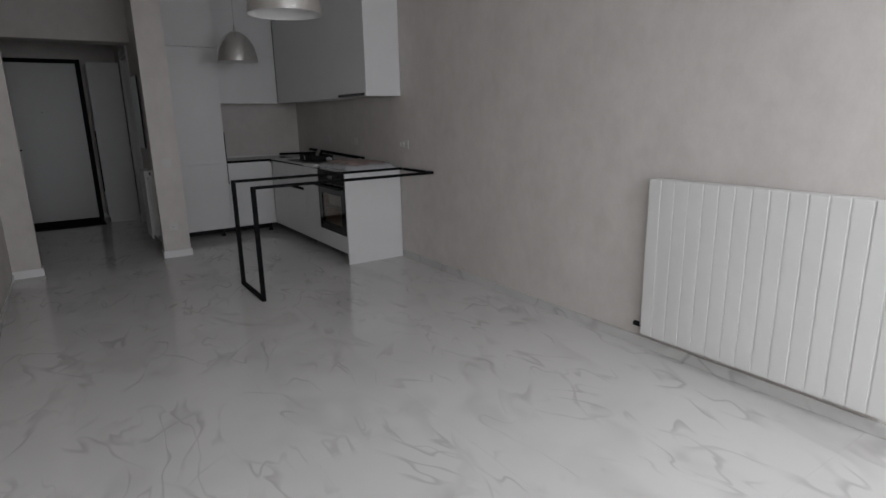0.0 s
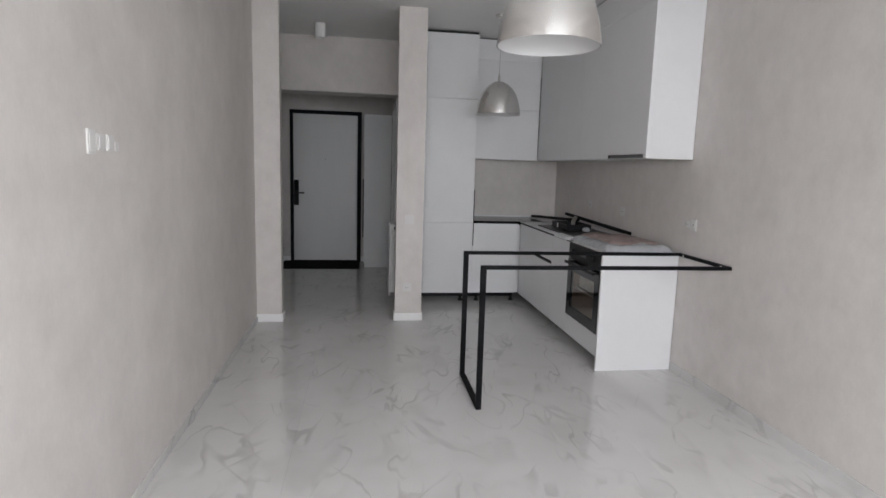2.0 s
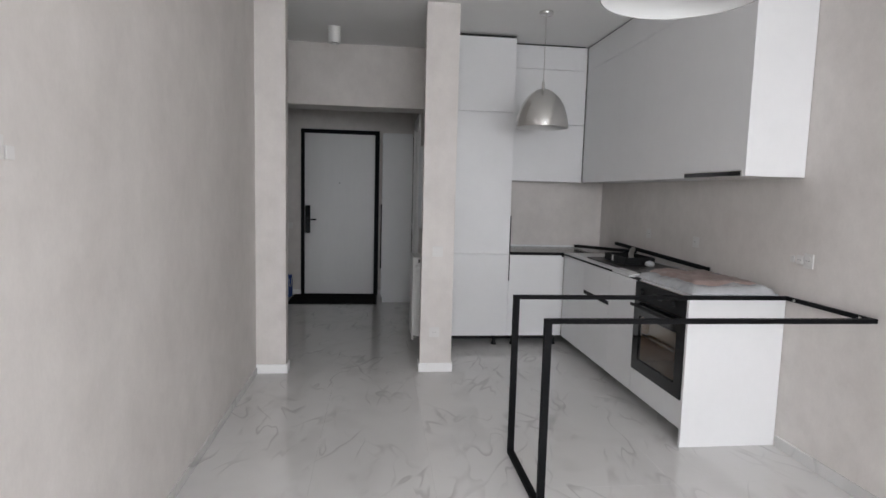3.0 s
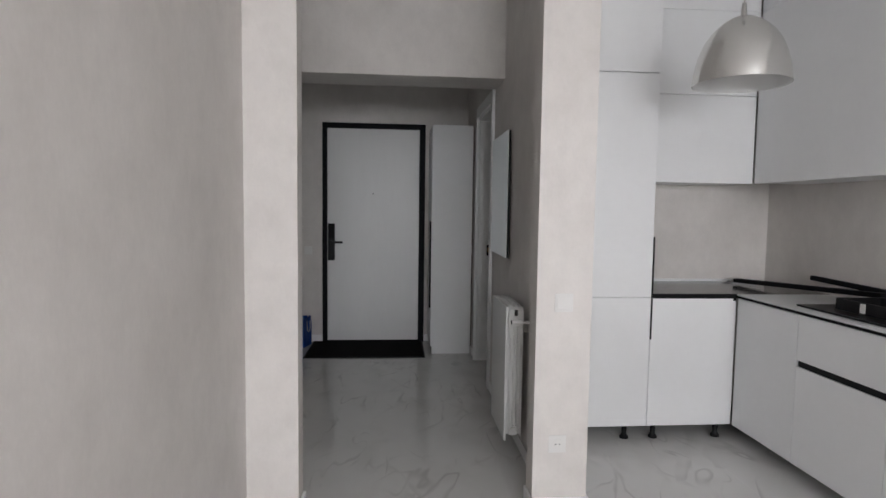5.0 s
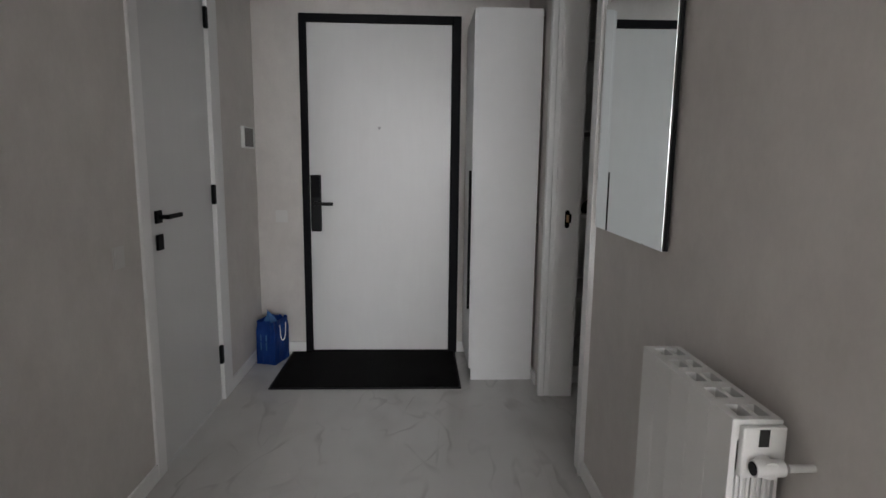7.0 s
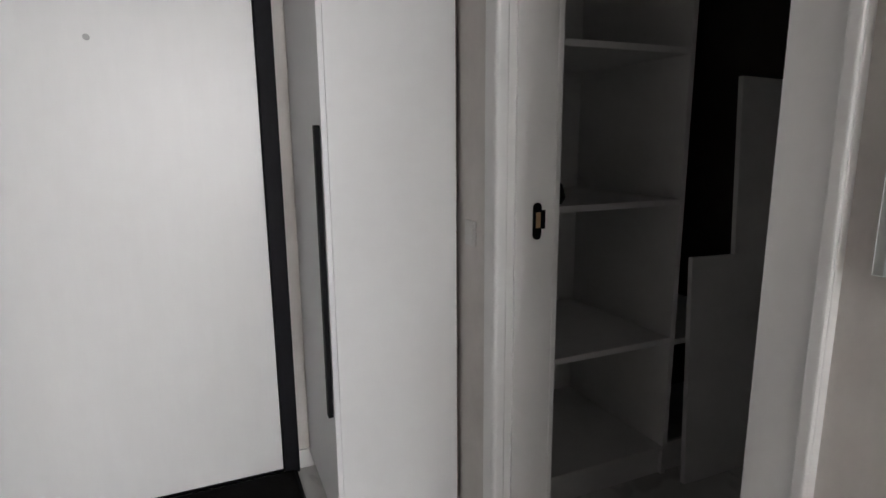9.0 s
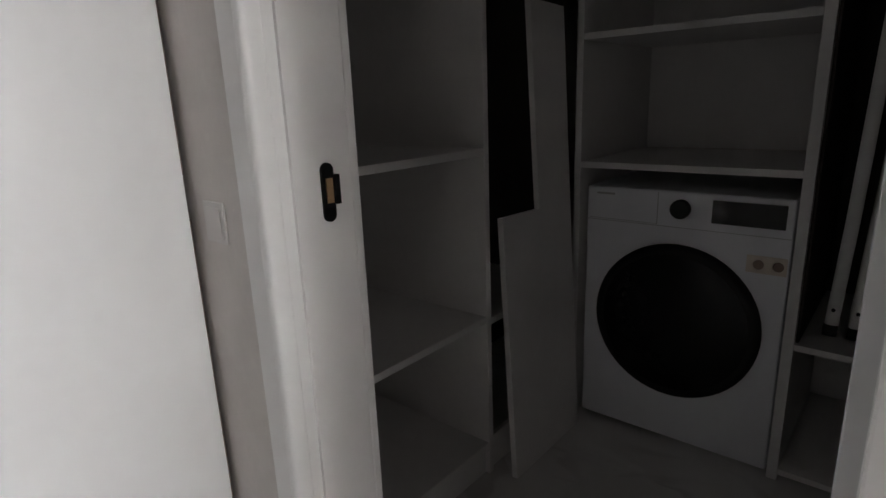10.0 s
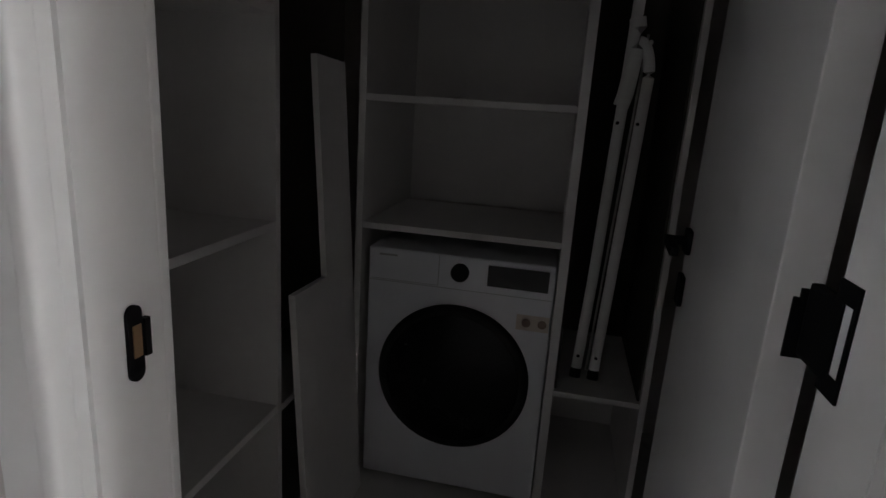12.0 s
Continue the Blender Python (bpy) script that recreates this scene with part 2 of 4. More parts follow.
def sweep(points, r, sides=18, bm=None):
    """A round tube through points."""
    bm = bm or bmesh.new()
    pts = [Vector(p) for p in points]
    rings = []
    for i, p in enumerate(pts):
        d = (pts[min(i + 1, len(pts) - 1)] - pts[max(i - 1, 0)]).normalized()
        q = d.to_track_quat("Z", "Y")
        rings.append([bm.verts.new(p + q @ Vector((r * math.cos(2 * math.pi * k / sides), r * math.sin(2 * math.pi * k / sides), 0))) for k in range(sides)])
    for a, b in zip(rings, rings[1:]):
        for k in range(sides):
            bm.faces.new((a[k], a[(k + 1) % sides], b[(k + 1) % sides], b[k]))
    bm.faces.new(rings[0][::-1])
    bm.faces.new(rings[-1])
    bmesh.ops.recalc_face_normals(bm, faces=bm.faces[:])
    return rounded(bm)


def mesh_object(name, bm, mat):
    bm.normal_update()
    for e in bm.edges:
        e.smooth = len(e.link_faces) == 2 and e.calc_face_angle(0.0) < radians(38)
    me = bpy.data.meshes.new(name)
    bm.to_mesh(me)
    bm.free()
    me.materials.append(mat)
    return new(name, me)


def part(name, bm, mat, parent, label=""):
    ob = mesh_object(name, bm, mat)
    ob.parent = parent
    if parent in ORIGIN:
        ob.matrix_parent_inverse = Matrix.Translation(-ORIGIN[parent])
    return tagged(ob, label=label)


def thing(name, at, label, category, group="", kind=""):
    ob = new(name)
    ob.empty_display_size = 0.1
    ob.location = at
    ORIGIN[ob] = Vector(at)
    return tagged(ob, label, category, group, kind)


def structure(name, bm, mat, label, category):
    return tagged(mesh_object(name, bm, mat), label, category, kind="structure")


# ---- the shell ----
XL, XR = -0.25, 2.98            # living room side walls
HL, HR = -0.655, 1.10           # hall side walls
YW, YB, YE = -6.75, 1.36, 3.345  # window wall, kitchen back wall, entrance wall
TOP = 2.83
T = 0.15

wall_left = structure("wall_left", boxes((XL - T, XL, YW, 0.012, 0, TOP), (HL - 0.002, -0.03, 0.012, 0.13, 0, TOP)), WALL, "warm grey wallpapered living room wall with a short return beside the hall passage", "wall")
wall_right = structure("wall_right", boxes((XR, XR + T, YW, YE + T, 0, TOP)), WALL, "warm grey blotchy wallpapered wall behind radiator and kitchen", "wall")
wall_hall_left = structure("wall_hall_left", boxes((HL - T, HL, 0.13, 1.835, 0, TOP), (HL - T, HL, 1.835, 2.565, 2.19, TOP), (HL - T, HL, 2.565, YE, 0, TOP)), WALL, "grey-beige wallpapered hall wall with a white inner door", "wall")
wall_pier = structure("wall_pier", boxes((1.003, 1.252, 0.012, 0.13, 0, TOP), (HR, 1.252, 0.13, YB, 0, TOP)), WALL, "wallpapered pier and partition between hall passage and kitchen", "wall")
wall_hall_right = structure("wall_hall_right", boxes((HR, 1.257, YB, 1.82, 0, TOP), (HR, 1.257, 1.82, 2.6, 2.17, TOP), (HR, 1.257, 2.6, YE, 0, TOP)), WALL, "grey-beige wallpapered hall wall with a mirror and an open laundry doorway", "wall")
wall_kitchen = structure("wall_kitchen", boxes((1.257, XR, YB, YB + 0.13, 0, TOP)), WALL, "warm grey wallpapered kitchen back wall", "wall")
wall_entrance = structure("wall_entrance", boxes((HL - T, -0.36, YE, YE + 0.2, 0, TOP), (0.67, XR, YE, YE + 0.2, 0, TOP), (-0.36, 0.67, YE, YE + 0.2, 2.21, TOP)), WALL, "grey-beige wallpapered wall round the entrance door", "wall")
beam = structure("lintel_beam", boxes((HL, HR, 1.39, 1.73, 2.24, TOP)), WALL, "wallpapered beam crossing the hall ceiling", "beam")
wall_window = structure("wall_window", boxes((XL - T, -0.12, YW - 0.25, YW, 0, TOP), (2.9, XR + T, YW - 0.25, YW, 0, TOP), (-0.12, 2.9, YW - 0.25, YW, 2.6, TOP), (-0.12, 2.9, YW - 0.25, YW, -0.05, 0.08)), WALL, "wallpapered wall with a wide balcony window", "wall")
ceiling = structure("ceiling", boxes((HL - T, XR + T, YW - 0.25, YE + 0.2, TOP, TOP + 0.15)), CEILING, "plain matt white painted ceiling", "ceiling")
floor = structure("floor", boxes((HL - T, XR + T, YW - 0.25, YE + 0.25, -0.12, -0.002)), GROUT, "polished white marble-look porcelain tiles with grey veins", "floor")
landing = structure("wall_landing", boxes((-0.8, 1.1, YE + 0.3, YE + 0.4, -0.1, 2.6)), OUTSIDE, "plain wall of the landing behind the entrance door", "wall")
ground = structure("ground", boxes((-400, 400, -600, YW - 0.3, -12.2, -12)), OUTSIDE, "grey ground far below the balcony window", "ground")

# window behind the walker
window_1 = thing("window_1", (1.39, YW, 0.08), "wide white-framed balcony window letting in grey daylight", "window", kind="structure")
part("window_frame", boxes((-0.12, 2.9, YW - 0.16, YW - 0.09, 0.08, 0.15), (-0.12, 2.9, YW - 0.16, YW - 0.09, 2.53, 2.6), *[(x, x + 0.07, YW - 0.16, YW - 0.09, 0.15, 2.53) for x in (-0.12, 0.6175, 1.355, 2.0925, 2.83)]), PLASTIC, window_1)
for x0 in (-0.05, 0.6875, 1.425, 2.1625):
    pane = part("pane", boxes((x0, x0 + 0.6675, YW - 0.135, YW - 0.115, 0.15, 2.53)), PANE, window_1)
    pane.visible_shadow = False


def skirting(name, specs, mat, label):
    return structure(name, boxes(*specs, bevel=0.003), mat, label, "baseboard")


skirting("baseboard_right", [(XR - 0.011, XR, YW, -1.42, 0, 0.065)], MARBLE, "low skirting cut from white veined floor tile")
skirting("baseboard_left", [(XL, XL + 0.009, YW, 0.0, 0, 0.05)], MARBLE, "low skirting cut from pale veined floor tile")
skirting("baseboard_stub", [(XL, -0.016, 0.0, 0.012, 0, 0.072), (-0.03, -0.016, 0.012, 0.13, 0, 0.072)], TRIM, "white skirting round the wall return")
skirting("baseboard_pier", [(0.992, 1.263, 0.0, 0.012, 0, 0.072), (0.992, 1.003, 0.012, 0.13, 0, 0.072), (1.252, 1.263, 0.012, 0.72, 0, 0.072)], TRIM, "white skirting round the foot of the pier")
skirting("baseboard_hall_right", [(HR - 0.011, HR, 0.13, 1.76, 0, 0.07), (HR - 0.011, HR, 2.745, YE, 0, 0.07)], TRIM, "pale skirting along the hall wall")
skirting("baseboard_hall_left", [(HL, HL + 0.011, 0.13, 1.765, 0, 0.07), (HL, HL + 0.011, 2.69, YE - 0.012, 0, 0.07)], TRIM, "pale skirting along the hall wall")
skirting("baseboard_entrance", [(HL, -0.356, YE - 0.012, YE, 0, 0.072), (0.668, 0.74, YE - 0.012, YE, 0, 0.072)], TRIM, "white skirting beside the entrance door")

# ---- doors ----
door_1 = thing("door_1", (0.15, YE, 0), "closed white steel entrance door in a black frame with smart lock", "door", kind="structure")
part("door_frame", boxes((-0.356, -0.312, YE - 0.03, YE + 0.1, 0, 2.205), (0.612, 0.667, YE - 0.03, YE + 0.1, 0, 2.205), (-0.312, 0.612, YE - 0.03, YE + 0.1, 2.155, 2.205), (-0.312, 0.612, YE - 0.01, YE + 0.1, 0, 0.018), bevel=0.004), BLACK_FRAME, door_1, "matt black metal frame")
leaf = part("leaf", boxes((-0.308, 0.608, YE - 0.022, YE + 0.05, 0.02, 2.151), bevel=0.004), WHITE_DOOR, door_1, "plain white laminate leaf")
lock = part("smart_lock", boxes((-0.3, -0.232, YE - 0.05, YE - 0.022, 0.835, 1.205), bevel=0.01, segments=3), BLACK_PLASTIC, door_1, "long black electronic lock plate")
part("keypad", boxes((-0.292, -0.24, YE - 0.0525, YE - 0.05, 1.06, 1.195)), BLACK, lock)
part("lever", boxes((-0.262, -0.15, YE - 0.09, YE - 0.072, 1.008, 1.03), (-0.275, -0.25, YE - 0.09, YE - 0.05, 1.006, 1.032), bevel=0.005), BLACK_PLASTIC, lock)
part("peephole", rod((0.146, YE - 0.021, 1.508), (0.146, YE - 0.027, 1.508), 0.009), GREY_PLASTIC, door_1, "small grey peephole")

door_2 = thing("door_2", (HL, 2.23, 0), "closed white flush inner door with black lever handle", "door", kind="structure")
part("casing", boxes((HL - 0.01, HL + 0.012, 1.765, 1.84, 0, 2.255), (HL - 0.01, HL + 0.012, 2.56, 2.69, 0, 2.255), (HL - 0.01, HL + 0.012, 1.84, 2.56, 2.18, 2.255), bevel=0.003), TRIM, door_2, "flat white casing")
part("jamb", boxes((HL - T, HL - 0.01, 1.835, 1.85, 0, 2.18), (HL - T, HL - 0.01, 2.545, 2.565, 0, 2.18), (HL - T, HL - 0.01, 1.85, 2.545, 2.16, 2.18)), TRIM, door_2)
part("leaf", boxes((HL - 0.045, HL - 0.004, 1.853, 2.542, 0.012, 2.156), bevel=0.002), WHITE_DOOR, door_2, "plain white leaf")
handle = part("door_handle", boxes((HL - 0.004, HL + 0.007, 1.9, 1.952, 1.036, 1.088), (HL + 0.007, HL + 0.048, 1.917, 1.935, 1.053, 1.071), (HL + 0.034, HL + 0.05, 1.917, 2.05, 1.053, 1.071), bevel=0.003), BLACK, door_2, "black square lever handle")
part("keyhole_plate", boxes((HL - 0.004, HL + 0.007, 1.9, 1.952, 0.925, 0.99), bevel=0.003), BLACK, door_2, "black keyhole plate")
for z in (1.985, 1.118, 0.26):
    part("hinge", boxes((HL - 0.004, HL + 0.014, 2.535, 2.562, z - 0.05, z + 0.05), bevel=0.003), BLACK, door_2, "black hinge")

door_3 = thing("door_3", (HR, 2.215, 0), "open white inner door swung into the dark laundry room", "door", kind="structure")
part("casing", boxes((HR - 0.014, HR + 0.004, 1.76, 1.852, 0, 2.255), (HR - 0.012, HR + 0.004, 2.594, 2.655, 0, 2.25), (HR - 0.014, HR + 0.004, 1.852, 2.594, 2.165, 2.255), bevel=0.003), TRIM, door_3, "moulded white casing on the hall side")
part("casing", boxes((1.253, 1.27, 1.76, 1.825, 0, 2.255), (1.253, 1.27, 2.578, 2.69, 0, 2.255), (1.253, 1.27, 1.852, 2.578, 2.165, 2.255), bevel=0.003), TRIM, door_3)
part("casing_bead", boxes((HR - 0.022, HR - 0.014, 1.76, 1.777, 0, 2.255), bevel=0.003), TRIM, door_3)
part("casing_nose", rounded(boxes((HR - 0.021, HR + 0.014, 2.574, 2.5995, 0, 2.164), bevel=0.011, segments=5)), TRIM, door_3, "rounded nosing of the casing")
part("jamb", boxes((HR + 0.004, 1.21, 1.836, 1.853, 0, 2.165), (1.21, 1.253, 1.815, 1.8285, 0, 2.165), (HR + 0.004, HR + 0.038, 2.586, 2.603, 0, 2.165), (HR + 0.038, 1.253, 2.579, 2.603, 0, 2.165), (HR + 0.004, 1.253, 1.853, 2.578, 2.14, 2.165)), TRIM, door_3)
sp = boxes((1.188, 1.212, 2.5735, 2.578, 0.966, 1.038), (1.212, 1.221, 2.57, 2.578, 0.982, 1.03))
for z in (0.966, 1.038):
    rod((1.2, 2.5735, z), (1.2, 2.578, z), 0.012, 24, bm=sp)
strike = part("strike_plate", sp, BLACK, door_3, "black round-ended latch strike plate")
part("latch_hole", boxes((1.195, 1.208, 2.572, 2.5735, 0.985, 1.025)), BRASS, strike, "raw brown wood showing in the latch hole")
HINGE = Matrix.Translation((1.292, 1.876, 0)) @ Matrix.Rotation(radians(-4.3), 4, "Z")


def swung(bm):
    bmesh.ops.transform(bm, matrix=HINGE, verts=bm.verts[:])
    return bm


leaf = part("leaf", swung(boxes((0.0, 0.65, -0.045, 0.0, 0.012, 2.14), bevel=0.002)), WHITE_DOOR, door_3, "plain white leaf")
part("door_handle", swung(boxes((0.575, 0.625, 0.0, 0.011, 1.036, 1.086), (0.591, 0.609, 0.011, 0.05, 1.052, 1.07), (0.477, 0.609, 0.036, 0.052, 1.052, 1.07), bevel=0.003)), BLACK, leaf, "black square lever handle")
part("keyhole_plate", swung(boxes((0.575, 0.625, 0.0, 0.011, 0.925, 0.988), bevel=0.003)), BLACK, leaf, "black keyhole plate")
part("latch_plate", swung(boxes((0.65, 0.652, -0.032, -0.01, 0.93, 1.1))), BLACK, leaf)
for z in (1.98, 1.118, 0.25):
    h = part("hinge", boxes((1.172, 1.21, 1.853, 1.8555, z + 0.036, z + 0.055), (1.172, 1.21, 1.853, 1.8555, z - 0.05, z - 0.031), (1.172, 1.178, 1.853, 1.8555, z - 0.031, z + 0.036), (1.196, 1.21, 1.853, 1.8555, z - 0.031, z + 0.036)), BLACK, door_3, "black hinge plate with a pale slot")
    part("hinge_flap", boxes((1.2885, 1.2915, 1.834, 1.858, z - 0.055, z + 0.012), (1.2885, 1.2915, 1.834, 1.852, z + 0.012, z + 0.022), bevel=0.001), BLACK, h)
    part("knuckle", boxes((1.21, 1.288, 1.832, 1.846, z - 0.05, z + 0.03), bevel=0.004), BLACK, h)
# black strip paints the shaded rebate between leaf edge and jamb
part("rebate_shade", boxes((1.212, 1.2525, 1.8285, 1.8335, 0.0, 2.14)), BLACK_PLASTIC, door_3, "black strip for the shade in the jamb rebate")

# ---- kitchen ----
GAP = 0.0015


def front(x0, x1, y0, y1, z0, z1):
    return boxes((x0, x1, y0, y1, z0, z1), bevel=0.0015)


def feet(parent, places):
    for x, y in places:
        f = lathe([(0, 0.1), (0.022, 0.1), (0.018, 0.085), (0.014, 0.03), (0.02, 0.018), (0.026, 0.012), (0.026, 0.0), (0, 0.0)], (x, y, 0), 14)
        part("foot", f, BLACK_PLASTIC, parent, "black adjustable plastic foot")


# tall larder beside the pier
larder = thing("tall_cabinet", (1.6, 1.05, 0), "tall white lacquered built-in fridge cabinet reaching the ceiling", "cabinet")
part("body", boxes((1.29, 1.868, 0.765, 1.352, 0.1, 2.795)), LACQUER, larder)
for z0, z1 in ((0.1, 0.865), (0.87, 2.148), (2.153, 2.8)):
    part("door", front(1.337 if z0 > 0.05 else 1.3, 1.868, 0.745, 0.764, z0, z1), LACQUER, larder)
part("filler", boxes((1.268, 1.336, 0.75, 0.768, 0.1, 2.8)), LACQUER, larder, "white filler strip against the pier")
# solid dark filling paints the shade between larder and ceiling
part("top_gap_shade", boxes((1.29, 1.868, 0.775, 1.35, 2.797, 2.826)), GAP_SHADE, larder, "dark filling for the shade in the gap under the ceiling")
for z0, z1 in ((0.62, 0.862), (0.873, 1.22)):
    part("edge_handle", boxes((1.869, 1.876, 0.738, 0.766, z0, z1), bevel=0.002), BLACK, larder, "slim black edge handle")
# no real plinth: black board painting the shade beneath the larder
part("plinth", boxes((1.29, 1.868, 1.015, 1.03, 0.0, 0.0995)), BLACK_PLASTIC, larder, "black board added far back for the shade under the cabinet")
feet(larder, ((1.766, 0.82), (1.36, 1.24), (1.766, 1.24)))

# base cabinet on the back wall
corner = thing("base_cabinet", (2.1, 1.05, 0), "white lacquered corner base cabinet on black feet", "cabinet", "kitchen base cabinets")
part("body", boxes((1.872, 2.395, 0.768, 1.352, 0.1, 0.84)), LACQUER, corner)
part("door", front(1.8715, 2.372, 0.748, 0.767, 0.1, 0.863), LACQUER, corner)
part("grip_profile", boxes((1.872, 2.395, 0.756, 0.768, 0.846, 0.866)), BLACK, corner, "black recessed grip profile")
# black board added as the darkness under the corner cabinet
part("plinth", boxes((1.872, 2.395, 1.015, 1.03, 0.0, 0.0995)), BLACK_PLASTIC, corner, "black board added far back for the shade under the cabinet")
part("filler", boxes((2.3745, 2.3955, 0.756, 0.767, 0.1, 0.845)), LACQUER, corner, "white corner filler strip")
feet(corner, ((1.945, 0.82), (2.34, 0.82)))

FX = 2.396


def base_run(y0, y1, fronts, label):
    u = thing("base_cabinet", (2.69, (y0 + y1) / 2, 0), label, "cabinet", "kitchen base cabinets")
    part("body", boxes((FX + 0.02, XR - 0.005, y0 + 0.001, y1 - 0.001, 0.1, 0.842)), LACQUER, u)
    for kind, a, b in fronts:
        part(kind, front(FX, FX + 0.018, y0 + GAP, y1 - GAP, a, b), LACQUER, u)
    part("grip_profile", boxes((FX + 0.012, FX + 0.02, y0 + 0.001, y1 - 0.001, 0.855, 0.868)), BLACK, u, "thin black grip profile")
    # shade below the run, put in as a black board behind the feet
    part("plinth", boxes((FX + 0.27, FX + 0.285, y0 + 0.001, y1 - 0.001, 0.0, 0.0995)), BLACK_PLASTIC, u, "black board added far back for the shade under the cabinet")
    feet(u, ((FX + 0.2, y0 + 0.06), (FX + 0.2, y1 - 0.06)))
    return u


base_run(0.235, 0.742, [("door", 0.1, 0.863)], "white lacquered base cabinet with one plain door")
drawers = base_run(-0.305, 0.235, [("drawer_front", 0.1, 0.6), ("drawer_front", 0.633, 0.863)], "white lacquered two-drawer base cabinet with black recessed grip")
part("recessed_grip", boxes((FX + 0.004, FX + 0.016, -0.303, 0.222, 0.602, 0.631)), BLACK, drawers, "black recessed grip strip")
base_run(-0.74, -0.305, [("door", 0.1, 0.863)], "white lacquered base cabinet with one plain door")

oven_unit = thing("oven_cabinet", (2.69, -1.07, 0), "white oven housing with a plain drawer front below the oven", "cabinet", "kitchen base cabinets")
part("body", boxes((FX + 0.02, XR - 0.005, -1.384, -1.366, 0.1, 0.862), (FX + 0.02, XR - 0.005, -0.762, -0.742, 0.1, 0.862), (FX + 0.02, XR - 0.005, -1.366, -0.762, 0.1, 0.26), (XR - 0.02, XR - 0.005, -1.366, -0.762, 0.26, 0.862), (FX + 0.02, XR - 0.02, -1.366, -0.762, 0.864, 0.876)), LACQUER, oven_unit)
part("drawer_front", front(FX, FX + 0.018, -1.382, -0.743, 0.1, 0.262), LACQUER, oven_unit)
# black board in place of the shade under the oven housing
part("plinth", boxes((FX + 0.27, FX + 0.285, -1.384, -0.742, 0.0, 0.0995)), BLACK_PLASTIC, oven_unit, "black board added far back for the shade under the cabinet")
feet(oven_unit, ((FX + 0.24, -0.84), (FX + 0.24, -1.3)))
end_panel = tagged(mesh_object("end_panel", boxes((FX - 0.004, XR - 0.005, -1.408, -1.386, 0, 0.872), bevel=0.0015), LACQUER), "white lacquered end panel closing the kitchen run", "panel")

oven = thing("oven", (2.69, -1.07, 0.27), "black built-in oven with a dark glass door", "oven")
# cavity walls seen through the glass carry its painted brown reflection
part("body", boxes((FX + 0.02, 2.9, -1.362, -1.33, 0.27, 0.86), (FX + 0.02, 2.9, -0.795, -0.764, 0.27, 0.86), (FX + 0.02, 2.9, -1.33, -0.795, 0.27, 0.32), (FX + 0.02, 2.9, -1.33, -0.795, 0.73, 0.86), (2.86, 2.9, -1.33, -0.795, 0.32, 0.73)), OVEN_CAVITY, oven, "cavity coloured brown for the reflection in the door glass")
panel = part("control_panel", boxes((FX - 0.006, FX + 0.019, -1.38, -0.752, 0.745, 0.862), bevel=0.003), BLACK_PLASTIC, oven, "black control panel")
for y in (-0.86, -1.25):
    part("knob", rod((FX - 0.007, y, 0.805), (FX - 0.028, y, 0.805), 0.021, 24, 0.018), BLACK_PLASTIC, panel)
part("display", boxes((FX - 0.008, FX - 0.006, -1.12, -1.0, 0.788, 0.822)), SCREEN, panel)
odoor = part("oven_door", boxes((FX - 0.008, FX + 0.019, -1.38, -0.752, 0.268, 0.345), (FX - 0.008, FX + 0.019, -1.38, -0.752, 0.64, 0.74), (FX - 0.008, FX + 0.019, -1.38, -1.3, 0.345, 0.64), (FX - 0.008, FX + 0.019, -0.83, -0.752, 0.345, 0.64)), BLACK_GLOSS, oven, "black glass door frame")
part("glass", boxes((FX - 0.003, FX + 0.004, -1.3, -0.83, 0.345, 0.64)), OVEN_GLASS, odoor, "smoked see-through glass")
part("oven_handle", boxes((FX - 0.05, FX - 0.036, -1.36, -0.772, 0.702, 0.722), (FX - 0.04, FX - 0.008, -1.34, -1.32, 0.704, 0.72), (FX - 0.04, FX - 0.008, -0.812, -0.792, 0.704, 0.72), bevel=0.004), BLACK_PLASTIC, odoor, "black bar handle")
part("rack", boxes(*[(FX + 0.04, 2.85, y, y + 0.006, 0.5, 0.506) for y in np.linspace(-1.32, -0.81, 9)], (FX + 0.04, FX + 0.05, -1.33, -0.795, 0.498, 0.508)), STEEL, oven, "steel oven shelf")
leaflet = tagged(mesh_object("leaflet", boxes((FX + 0.08, FX + 0.28, -1.28, -0.815, 0.51, 0.6)), OVEN_TAG), "pale instruction leaflets lying on the oven shelf", "leaflet")

# worktop, in one L
worktop = tagged(mesh_object("worktop", boxes((FX - 0.005, XR - 0.003, -0.64, 0.745, 0.869, 0.887), bevel=0.002), LACQUER), "thin white worktop along the wall with a dark corner piece", "worktop")
part("corner_slab", boxes((1.874, XR - 0.003, 0.746, 1.353, 0.869, 0.8872), bevel=0.002), SLAB, worktop, "dark glossy corner slab")
part("edge_strip", boxes((FX - 0.009, FX - 0.005, -0.36, 0.742, 0.8665, 0.88), bevel=0.001), BLACK, worktop, "thin dark edge strip")
part("edge_strip", boxes((1.878, FX - 0.009, 0.74, 0.7455, 0.862, 0.8895), bevel=0.001), BLACK, worktop, "black worktop edge")
offcut_foam = tagged(mesh_object("foam_block", boxes((FX - 0.012, 2.46, -0.7, -0.37, 0.889, 0.9), bevel=0.004), LAMP_WHITE), "thin white packing foam sheet on the worktop edge", "foam")
part("wall_strip", boxes((1.874, 2.9, 1.335, 1.353, 0.888, 0.905)), LACQUER, worktop, "low pale upstand")

